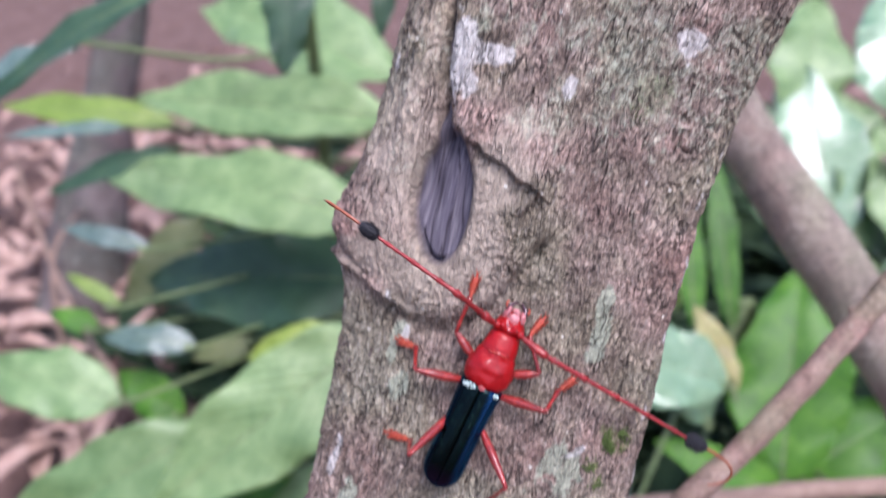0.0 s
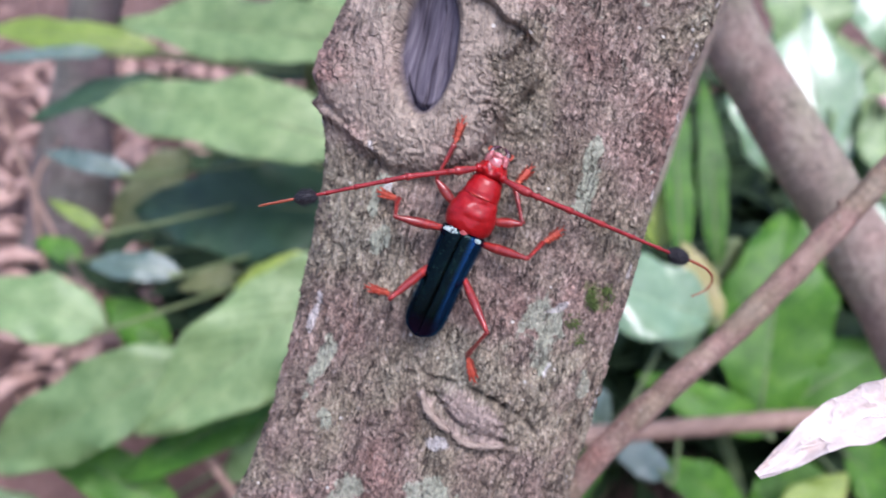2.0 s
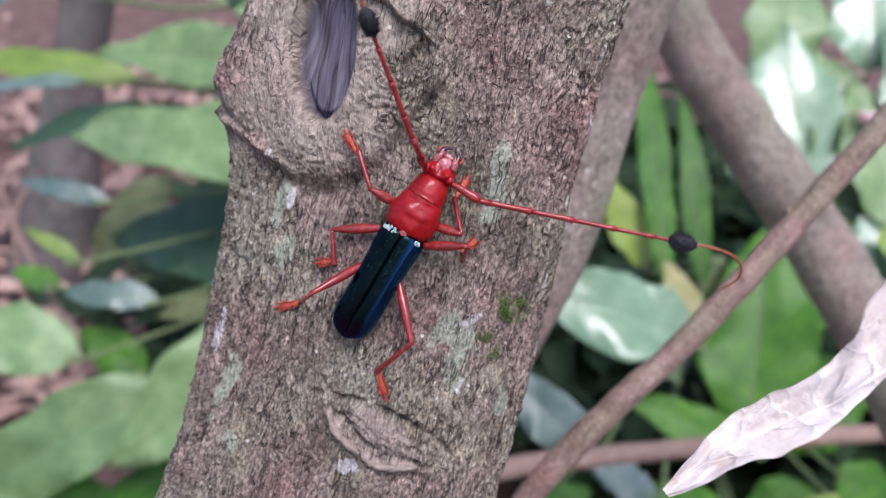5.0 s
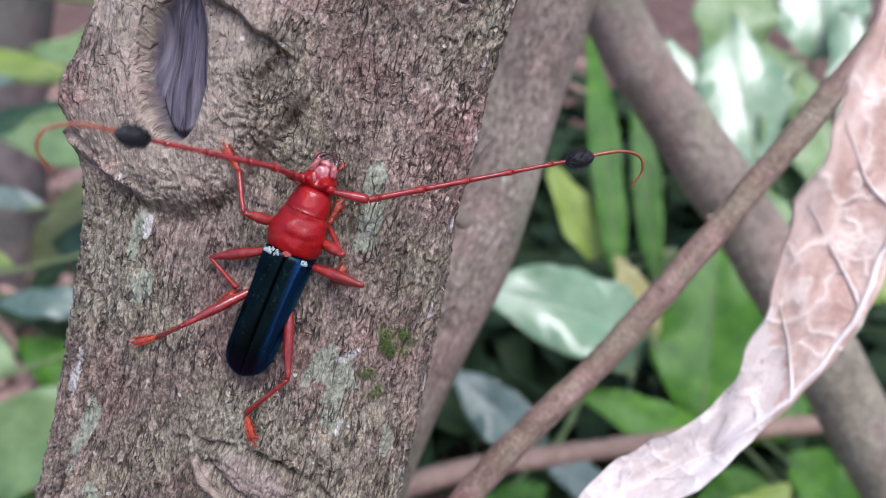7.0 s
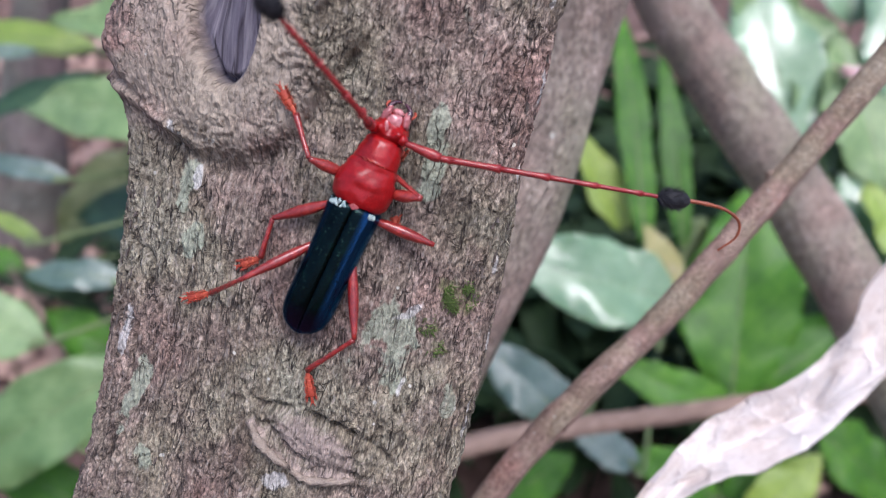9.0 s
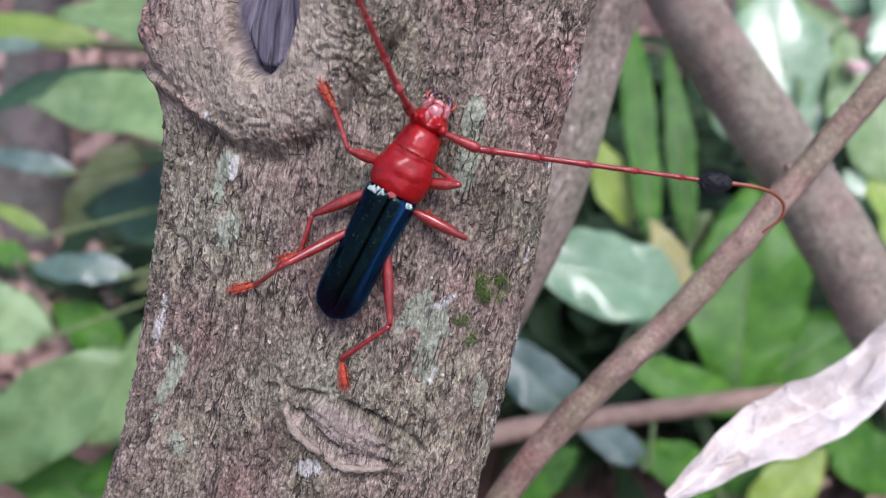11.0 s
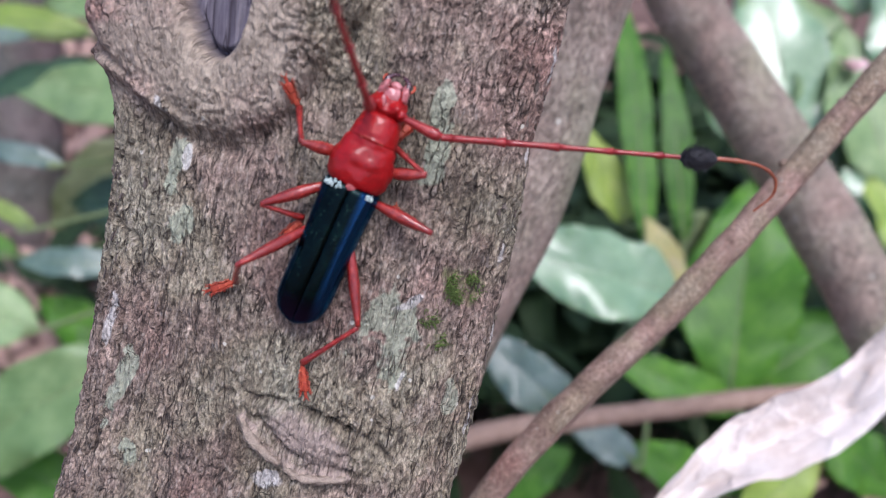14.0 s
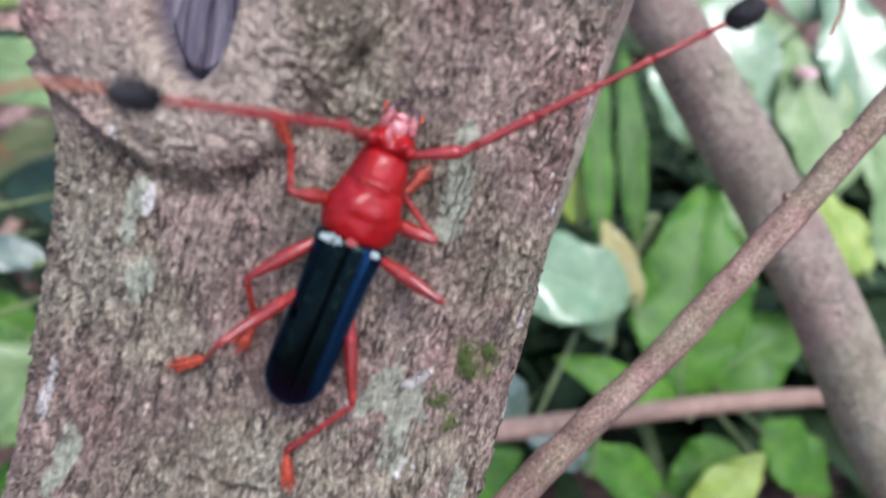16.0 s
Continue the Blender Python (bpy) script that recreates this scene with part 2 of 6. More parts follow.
def leaf_material(name, tones, vein, rough=0.42, gloss=0.5):
    """Leaf blade: mottled green, paler side veins that run forward from the midrib, fine quilting."""
    m, tree, bsdf = material(name)
    tc = tree.nodes.new("ShaderNodeTexCoord")
    sep = tree.nodes.new("ShaderNodeSeparateXYZ")
    tree.links.new(tc.outputs["UV"], sep.inputs[0])
    mott = noise_tex(tree, 55, 5, 0.65)
    spots = noise_tex(tree, 420, 3, 0.6)
    base = ramp(tree, mix(tree, 0.3, mott.outputs[0], spots.outputs[0]), [(0.32, tones[0]), (0.5, tones[1]), (0.7, tones[2])])

    def sum_of(a, k, b):
        n = tree.nodes.new("ShaderNodeMath")
        n.operation = "MULTIPLY_ADD"
        tree.links.new(a, n.inputs[0])
        n.inputs[1].default_value = k
        tree.links.new(b, n.inputs[2])
        return n.outputs[0]

    def unary(kind, a, k=0.0):
        n = tree.nodes.new("ShaderNodeMath")
        n.operation = kind
        tree.links.new(a, n.inputs[0])
        n.inputs[1].default_value = k
        return n.outputs[0]

    side = unary("ABSOLUTE", sep.outputs[1])
    wave = unary("SINE", unary("MULTIPLY", sum_of(side, -0.32, sum_of(mott.outputs[0], 0.05, sep.outputs[0])), 88.0))
    lines = ramp(tree, wave, [(0.9, (0, 0, 0)), (1.0, (1, 1, 1))])
    rib = ramp(tree, side, [(0.0, (1, 1, 1)), (0.05, (0, 0, 0))])
    both = mix(tree, 0.5, lines.outputs[0], rib.outputs[0], "SCREEN")
    info = tree.nodes.new("ShaderNodeObjectInfo")
    shade = ramp(tree, info.outputs["Random"], [(0.0, (0.72, 0.76, 0.7)), (0.5, (1, 1, 1)), (1.0, (1.2, 1.12, 1.15))]).outputs[0]
    blade = mix(tree, 1.0, base.outputs[0], shade, "MULTIPLY")
    colour = mix(tree, mix(tree, 1.0, both, (0.3, 0.3, 0.3), "MULTIPLY"), blade, vein)
    bsdf.inputs["Coat Weight"].default_value = gloss * 0.6
    bsdf.inputs["Coat IOR"].default_value = 1.4 + 0.15 * (gloss > 0.9)
    bsdf.inputs["Coat Roughness"].default_value = rough * 0.8
    tree.links.new(colour, bsdf.inputs["Base Color"])
    bsdf.inputs["Roughness"].default_value = rough
    bsdf.inputs["Specular IOR Level"].default_value = gloss
    bsdf.inputs["Subsurface Weight"].default_value = 0.0
    bump(tree, bsdf, mix(tree, 0.6, wave, mott.outputs[0]), 0.3, 0.0018)
    thin = tree.nodes.new("ShaderNodeBsdfTranslucent")
    tree.links.new(colour, thin.inputs[0])
    both_ways = tree.nodes.new("ShaderNodeMixShader")
    both_ways.inputs[0].default_value = 0.22
    tree.links.new(bsdf.outputs[0], both_ways.inputs[1])
    tree.links.new(thin.outputs[0], both_ways.inputs[2])
    tree.links.new(both_ways.outputs[0], tree.nodes["Material Output"].inputs[0])
    return m


BARK = bark_material("scaly_bark", [(0.085, 0.066, 0.054), (0.186, 0.151, 0.124), (0.315, 0.270, 0.227)])
FAR_BARK = bark_material("smooth_bark", [(0.165, 0.142, 0.115), (0.26, 0.228, 0.188), (0.40, 0.365, 0.31)], crack=(0.13, 0.11, 0.09), size=2.4, flaky=0.25)
DIM_BARK = bark_material("dim_bark", [(0.06, 0.053, 0.052), (0.105, 0.094, 0.092), (0.17, 0.155, 0.15)], size=4.0, flaky=0.4)
LIP = speckled("pale_lip", [(0.16, 0.12, 0.09), (0.29, 0.235, 0.185), (0.38, 0.32, 0.26)], 420, 0.85, 0.8, 0.0006, specular=0.25)
STICK = bark_material("stick_bark", [(0.135, 0.092, 0.072), (0.25, 0.182, 0.147), (0.38, 0.295, 0.247)], crack=(0.05, 0.034, 0.027), size=0.8, flaky=0.35)
CHIP = speckled("bark_chip", [(0.045, 0.034, 0.028), (0.115, 0.092, 0.076), (0.24, 0.205, 0.175)], 700, 0.85, 0.8, 0.0004, specular=0.25)
TWIG = speckled("dry_stick", [(0.155, 0.10, 0.072), (0.262, 0.178, 0.132), (0.365, 0.265, 0.205)], 160, 0.8, 0.5, 0.0006, stretch=(1, 1, 0.12))
LEAVES = {
    "light": leaf_material("light_green_leaf", [(0.095, 0.19, 0.058), (0.175, 0.29, 0.105), (0.30, 0.42, 0.185)], (0.34, 0.46, 0.21)),
    "mid": leaf_material("green_leaf", [(0.024, 0.098, 0.006), (0.055, 0.18, 0.010), (0.115, 0.29, 0.025)], (0.2, 0.36, 0.09), 0.42, 0.3),
    "dark": leaf_material("dark_leaf", [(0.018, 0.06, 0.025), (0.035, 0.09, 0.04), (0.06, 0.13, 0.06)], (0.09, 0.17, 0.09)),
    "lime": leaf_material("lime_leaf", [(0.16, 0.26, 0.03), (0.24, 0.36, 0.05), (0.34, 0.44, 0.09)], (0.4, 0.5, 0.16)),
    "olive": leaf_material("olive_leaf", [(0.12, 0.15, 0.05), (0.18, 0.21, 0.08), (0.25, 0.27, 0.12)], (0.28, 0.3, 0.15)),
    "pale": leaf_material("bluish_leaf", [(0.07, 0.13, 0.10), (0.118, 0.19, 0.148), (0.20, 0.275, 0.23)], (0.3, 0.38, 0.32), 0.25, 0.9),
    "yellow": leaf_material("yellowing_leaf", [(0.30, 0.30, 0.10), (0.48, 0.44, 0.16), (0.55, 0.5, 0.3)], (0.55, 0.5, 0.25)),
    "glossy": leaf_material("glossy_leaf", [(0.12, 0.25, 0.11), (0.19, 0.34, 0.17), (0.29, 0.44, 0.26)], (0.38, 0.5, 0.34), 0.2, 1.0),
}
# near-black tone stands in for the shade between the plants
SHADED_UNDER = speckled("shaded_undergrowth_leaf", [(0.010, 0.022, 0.008), (0.018, 0.038, 0.013), (0.03, 0.06, 0.02)], 60, 0.7, specular=0.2)
STEM = speckled("green_stem", [(0.08, 0.12, 0.04), (0.13, 0.18, 0.07), (0.2, 0.24, 0.1)], 60, 0.6)
SOIL = speckled("red_brown_soil", [(0.075, 0.045, 0.036), (0.145, 0.090, 0.074), (0.25, 0.165, 0.14)], 14, 0.95, 0.9, 0.02, specular=0.2)
LITTER = speckled("fallen_leaf", [(0.22, 0.13, 0.10), (0.36, 0.24, 0.19), (0.5, 0.38, 0.31)], 40, 0.8, 0.5, 0.002)


def dry_leaf_material(name, tones, vein, net):
    """Papery withered blade: blotched, with a raised net of pale veins at two sizes."""
    m, tree, bsdf = material(name)
    tc = tree.nodes.new("ShaderNodeTexCoord")
    wobble = noise_tex(tree, 160, 3, 0.6)
    place = mix(tree, 0.006, tc.outputs["Object"], wobble.outputs[1], "ADD")
    lines = []
    for scale, wide in ((120.0, 0.035), (420.0, 0.05)):
        v = node(tree, "ShaderNodeTexVoronoi", Scale=scale)
        v.feature = "DISTANCE_TO_EDGE"
        tree.links.new(place, v.inputs["Vector"])
        lines.append(ramp(tree, v.outputs[0], [(0.0, (1, 1, 1)), (wide, (0.35, 0.35, 0.35)), (wide * 2.2, (0, 0, 0))]).outputs[0])
    both = mix(tree, 1.0, lines[0], mix(tree, 1.0, lines[1], (0.3, 0.3, 0.3), "MULTIPLY"), "ADD")
    blotch, fine = noise_tex(tree, 150, 4, 0.6), noise_tex(tree, 1400, 3, 0.6)
    base = ramp(tree, mix(tree, 0.25, blotch.outputs[0], fine.outputs[0]), [(0.36, tones[0]), (0.5, tones[1]), (0.64, tones[2])]).outputs[0]
    colour = mix(tree, mix(tree, 1.0, both, (net, net, net), "MULTIPLY"), base, vein)
    tree.links.new(colour, bsdf.inputs["Base Color"])
    bsdf.inputs["Roughness"].default_value = 0.55
    bump(tree, bsdf, mix(tree, 0.35, both, blotch.outputs[0]), 0.5, 0.0005)
    thin = tree.nodes.new("ShaderNodeBsdfTranslucent")
    tree.links.new(colour, thin.inputs[0])
    both_ways = tree.nodes.new("ShaderNodeMixShader")
    both_ways.inputs[0].default_value = 0.18
    tree.links.new(bsdf.outputs[0], both_ways.inputs[1])
    tree.links.new(thin.outputs[0], both_ways.inputs[2])
    tree.links.new(both_ways.outputs[0], tree.nodes["Material Output"].inputs[0])
    return m


DRY = dry_leaf_material("withered_leaf", [(0.46, 0.28, 0.21), (0.64, 0.46, 0.37), (0.78, 0.64, 0.54)], (0.86, 0.75, 0.64), 0.8)
DRY_UNDER = dry_leaf_material("withered_leaf_underside", [(0.58, 0.48, 0.42), (0.72, 0.63, 0.56), (0.82, 0.75, 0.69)], (0.86, 0.80, 0.74), 0.45)
DRY_RIB = speckled("withered_rib", [(0.66, 0.57, 0.5), (0.78, 0.71, 0.64), (0.85, 0.8, 0.74)], 300, 0.6)
PETAL = speckled("pink_petal", [(0.5, 0.3, 0.3), (0.65, 0.45, 0.44), (0.72, 0.56, 0.54)], 90, 0.6)
RED = speckled("red_shell", [(0.17, 0.001, 0.002), (0.27, 0.002, 0.003), (0.36, 0.005, 0.006)], 420, 0.46, 0.6, 0.00022, coat=0.38, specular=0.2)
# paler than the red shell: the head's sky reflections are put into this pink
FACE = speckled("pale_sheen_face", [(0.22, 0.03, 0.03), (0.40, 0.13, 0.13), (0.55, 0.27, 0.28)], 900, 0.35, 0.5, 0.0001, coat=0.5)
LEG = speckled("red_leg", [(0.10, 0.004, 0.004), (0.24, 0.012, 0.009), (0.42, 0.050, 0.034)], 900, 0.32, 0.9, 0.0003, coat=0.8, specular=0.3)
FEELER = speckled("dark_red_antenna", [(0.14, 0.006, 0.008), (0.24, 0.014, 0.014), (0.34, 0.045, 0.04)], 500, 0.4, 0.8, 0.0003, coat=0.6, specular=0.25)
FEELER_END = speckled("brown_antenna_tip", [(0.17, 0.034, 0.012), (0.26, 0.062, 0.022), (0.37, 0.11, 0.05)], 700, 0.45, 0.3, 0.0001, coat=0.3)
FOOT = speckled("orange_foot", [(0.22, 0.020, 0.010), (0.36, 0.050, 0.022), (0.55, 0.13, 0.06)], 1500, 0.6, 0.5, 0.0001)
JAW = speckled("dark_jaw", [(0.02, 0.004, 0.008), (0.05, 0.012, 0.02), (0.10, 0.03, 0.04)], 900, 0.25, coat=0.5)
EYE = speckled("compound_eye", [(0.012, 0.003, 0.004), (0.03, 0.006, 0.008), (0.06, 0.012, 0.014)], 2500, 0.2, coat=0.6)
TUFT = speckled("black_hair", [(0.004, 0.004, 0.006), (0.007, 0.007, 0.010), (0.012, 0.012, 0.018)], 1500, 0.7)
PALE = speckled("white_bristle", [(0.2, 0.3, 0.29), (0.42, 0.52, 0.48), (0.62, 0.68, 0.64)], 1500, 0.6, 0.8)
PIT = speckled("dull_membrane", [(0.18, 0.02, 0.02), (0.3, 0.05, 0.05), (0.4, 0.12, 0.12)], 1200, 0.6)
MOSS = speckled("moss", [(0.05, 0.08, 0.015), (0.085, 0.13, 0.025), (0.14, 0.19, 0.05)], 900, 0.85)


def wing_material():
    """Blue-green metallic wing case, finely pitted; the blue strip is a painted sky reflection."""
    m, tree, bsdf = material("metallic_wing_case")
    tc = tree.nodes.new("ShaderNodeTexCoord")
    pits = node(tree, "ShaderNodeTexVoronoi", Scale=5200.0)
    tree.links.new(tc.outputs["Object"], pits.inputs["Vector"])
    n = noise_tex(tree, 330, 4, 0.6)
    tone = ramp(tree, n.outputs[0], [(0.34, (0.0015, 0.005, 0.006)), (0.52, (0.003, 0.010, 0.010)), (0.7, (0.005, 0.020, 0.015))])
    sep = tree.nodes.new("ShaderNodeSeparateXYZ")
    tree.links.new(tc.outputs["Object"], sep.inputs[0])

    def span(source, low, high):
        r = tree.nodes.new("ShaderNodeMapRange")
        r.inputs["From Min"].default_value, r.inputs["From Max"].default_value = low, high
        tree.links.new(source, r.inputs["Value"])
        return r.outputs[0]
    # glints of the pits, coloured in as paler green specks along rows
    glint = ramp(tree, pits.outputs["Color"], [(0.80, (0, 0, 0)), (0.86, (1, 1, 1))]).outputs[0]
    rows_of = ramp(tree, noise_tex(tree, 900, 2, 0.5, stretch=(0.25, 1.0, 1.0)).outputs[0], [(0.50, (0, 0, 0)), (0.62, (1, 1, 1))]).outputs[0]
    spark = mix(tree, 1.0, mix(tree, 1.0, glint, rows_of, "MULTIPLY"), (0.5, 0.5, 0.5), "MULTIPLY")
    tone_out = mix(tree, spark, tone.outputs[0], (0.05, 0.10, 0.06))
    # angle-dependent sheen put into the colour by place: blue side, violet end, dark flank
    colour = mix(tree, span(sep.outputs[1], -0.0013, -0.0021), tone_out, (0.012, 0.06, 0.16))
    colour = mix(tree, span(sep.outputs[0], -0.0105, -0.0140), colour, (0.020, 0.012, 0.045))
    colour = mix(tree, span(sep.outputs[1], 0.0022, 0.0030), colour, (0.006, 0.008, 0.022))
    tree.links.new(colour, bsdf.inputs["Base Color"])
    bsdf.inputs["Metallic"].default_value = 1.0
    bsdf.inputs["Roughness"].default_value = 0.24
    bsdf.inputs["Coat Weight"].default_value = 0.10
    bsdf.inputs["Coat Roughness"].default_value = 0.12
    bsdf.inputs["Specular Tint"].default_value = (0.4, 0.7, 1.0, 1)
    bsdf.inputs["Coat Tint"].default_value = (0.35, 0.6, 1.0, 1)
    bump(tree, bsdf, pits.outputs["Distance"], 0.45, 0.00006)
    return m


WING = wing_material()


# ---- mesh helpers ----
def part(name, bm, mat, parent=None, label="", smooth=True):
    me = bpy.data.meshes.new(name)
    bm.normal_update()
    bm.to_mesh(me)
    bm.free()
    me.materials.append(mat)
    if smooth:
        me.polygons.foreach_set("use_smooth", [True] * len(me.polygons))
    ob = new(name, me)
    if parent:
        ob.parent = parent
    if label:
        tagged(ob, label)
    return ob


def loft(rings, bm=None, caps=True, loop=True):
    """Skin a row of equal rings of points."""
    bm = bm or bmesh.new()
    rows = [[bm.verts.new(p) for p in ring] for ring in rings]
    for a, b in zip(rows, rows[1:]):
        n = len(a)
        for i in range(n if loop else n - 1):
            j = (i + 1) % n
            bm.faces.new((a[i], a[j], b[j], b[i]))
    if caps and loop:
        bm.faces.new(rows[0][::-1])
        bm.faces.new(rows[-1])
    return bm


def bezier_points(points, n):
    """A smooth curve through a few points."""
    pts = [Vector(p) for p in points]
    pts = [pts[0] * 2 - pts[1], *pts, pts[-1] * 2 - pts[-2]]
    out = []
    for i in range(1, len(pts) - 2):
        for k in range(n):
            t = k / n
            a, b, c, d = pts[i - 1:i + 3]
            out.append(0.5 * (2 * b + (c - a) * t + (2 * a - 5 * b + 4 * c - d) * t * t + (3 * b - a - 3 * c + d) * t ** 3))
    return out + [pts[-2]]


def tube(points, radius, sides=8, bm=None, bumpy=0.0):
    """A tube along points; radius: a number, or a function of 0 to 1."""
    pts = [Vector(p) for p in points]
    ref = Vector((0.31, 0.17, 0.93))
    rings = []
    for i, p in enumerate(pts):
        way = (pts[min(i + 1, len(pts) - 1)] - pts[max(i - 1, 0)]).normalized()
        a = way.cross(ref).normalized()
        b = way.cross(a)
        k = i / max(len(pts) - 1, 1)
        r = radius(k) if callable(radius) else radius
        ring = []
        for j in range(sides):
            w = 2 * math.pi * j / sides
            d = a * math.cos(w) + b * math.sin(w)
            rr = r * (1 + bumpy * noise.noise((p + d * r) * (0.45 / max(r, 1e-5))))
            ring.append(p + d * rr)
        rings.append(ring)
    return loft(rings, bm)


def uv_by(me, fn):
    uv = me.uv_layers.new(name="UVMap")
    for lp in me.loops:
        uv.data[lp.index].uv = fn(lp.vertex_index)


# ---- ground ----
def build_ground():
    near = [(-1.6 + 0.032 * i) for i in range(101)]
    xs = [-400, -120, -40, -14, -6, -3, -2.1, *near, 2.1, 3, 6, 14, 40, 120, 400]
    ys = [-400, -120, -40, -14, -6, -3, -1.8, *[v + 0.6 for v in near], 2.9, 4, 7, 15, 40, 120, 400]
    bm = bmesh.new()
    grid = []
    for y in ys:
        row = []
        for x in xs:
            fade = max(0.0, 1 - max(abs(x), abs(y - 0.6)) / 2.5)
            z = 0.03 * noise.fractal(Vector((x * 5, y * 5, 0)), 1.0, 2.0, 3) + 0.018 * noise.noise(Vector((x * 26, y * 26, 3)))
            row.append(bm.verts.new((x, y, z * fade)))
        grid.append(row)
    for a, b in zip(grid, grid[1:]):
        for i in range(len(a) - 1):
            bm.faces.new((a[i], a[i + 1], b[i + 1], b[i]))
    tagged(part("ground", bm, SOIL), "bare red-brown garden soil with clods and crumbs", "ground", kind="structure")


build_ground()

# ---- the tree that the beetle sits on ----
AXIS, RIGHT, BACK = Vector((0.16379, 0.493248, 0.85433)), Vector((0.986394, -0.094295, -0.134668)), Vector((0.014135, 0.864763, -0.501981))
FOOT_OF = Vector((0, 0, 0.5))
WIDE = 0.0265


def section_table():
    """Half of the trunk's cross-section, flattened in front and round behind: length of arc, way to the side, way to the front, and the normal, for a half width of 1."""
    a = np.concatenate([np.linspace(0, math.pi / 2, 240), np.linspace(math.pi / 2, math.pi, 241)[1:]])
    deep = np.where(a <= math.pi / 2, 0.30, 0.95)
    x, y = np.sin(a), np.cos(a) * deep
    arc = np.concatenate([[0], np.cumsum(np.hypot(np.diff(x), np.diff(y)))])
    nx, ny = np.sin(a) * deep, np.cos(a)
    size = np.hypot(nx, ny)
    return arc, x, y, nx / size, ny / size


SECTION = section_table()
ROUND = float(SECTION[0][-1]) * WIDE


def across(u):
    """Side, front and normal of the cross-section at u metres of arc from the middle of the front."""
    q = np.abs(np.asarray(u, float)) / WIDE
    sign = np.sign(u)
    x, y, nx, ny = (np.interp(q, SECTION[0], column) for column in SECTION[1:])
    return x * sign, y, nx * sign, ny


def spine(s):
    """The trunk's centre, half width, way up, way to the front and way to the right at s metres along it."""
    def centre(k):
        a = 0.006767 + 0.016842 * k - 0.980018 * k * k + 17.694761 * k ** 3
        b = -0.017 - 0.040644 * k - 0.486728 * k * k
        return FOOT_OF + AXIS * k + RIGHT * a + BACK * b
    k = min(max(s, -0.05), 0.085)
    c = centre(k)
    way = (centre(k + 1e-4) - c) / 1e-4
    r = 0.026427 + 0.004471 * k + 0.260122 * k * k + 0.02 * max(0.0, -0.06 - s)
    c = c + way * (s - k)
    if s < -0.06:
        c = c + Vector((0, 0.35, -0.2)) * (s + 0.06) ** 2
    up = way.normalized()
    front = (-BACK - up * (-BACK).dot(up)).normalized()
    right = up.cross(front)
    return c, r, up, front, right


def on_trunk(s, th, h=0.0):
    """A point h metres off the bark, th * 0.03 metres of arc from the middle of the front, with the way out and the way up."""
    c, r, up, front, right = spine(s)
    x, y, nx, ny = (float(v) for v in across(th * 0.03))
    out = front * ny + right * nx
    return c + (front * y + right * x) * r + out * h, out, up


def grid_noise(x, y, seed):
    """Smooth value noise on numpy arrays, -1 to 1."""
    xi, yi = np.floor(x), np.floor(y)
    fx, fy = x - xi, y - yi
    fx, fy = fx * fx * (3 - 2 * fx), fy * fy * (3 - 2 * fy)

    def h(a, b):
        v = np.sin(a * 127.1 + b * 311.7 + seed * 74.7) * 43758.5453
        return (v - np.floor(v)) * 2 - 1
    return (h(xi, yi) * (1 - fx) + h(xi + 1, yi) * fx) * (1 - fy) + (h(xi, yi + 1) * (1 - fx) + h(xi + 1, yi + 1) * fx) * fy


def flakes(u, v, fu, fv, steps, seed):
    """Overlapping flakes on numpy arrays: each rises slowly to its free edge and drops off there; with the nearness of the edge."""
    n = grid_noise(u * fu, v * fv, seed) + 0.5 * grid_noise(u * fu * 2.1, v * fv * 2.1, seed + 1) + 0.22 * grid_noise(u * fu * 4.3, v * fv * 4.3, seed + 2)
    k = n * steps + 40
    f = k - np.floor(k)
    return np.minimum(f / 0.78, (1 - f) / 0.22), np.exp(-((f - 0.97) / 0.07) ** 2)


def oval(u, v, u0, v0, ru, rv, tilt=0.0):
    a, b = u - u0, v - v0
    c, s = math.cos(tilt), math.sin(tilt)
    return np.hypot((a * c + b * s) / ru, (-a * s + b * c) / rv)


def ridge(u, v, points, wide):
    """Nearness to a line of points, 0 to 1, fading at its ends, and how far along it lies."""
    best, along = np.zeros(u.shape), np.zeros(u.shape)
    count = len(points) - 1
    for i, ((u0, v0), (u1, v1)) in enumerate(zip(points, points[1:])):
        du, dv = u1 - u0, v1 - v0
        k = np.clip(((u - u0) * du + (v - v0) * dv) / (du * du + dv * dv), 0, 1)
        near = np.exp(-(np.hypot(u - u0 - k * du, v - v0 - k * dv) / wide) ** 2)
        along = np.where(near > best, (i + k) / count, along)
        best = np.maximum(best, near)
    return best, along


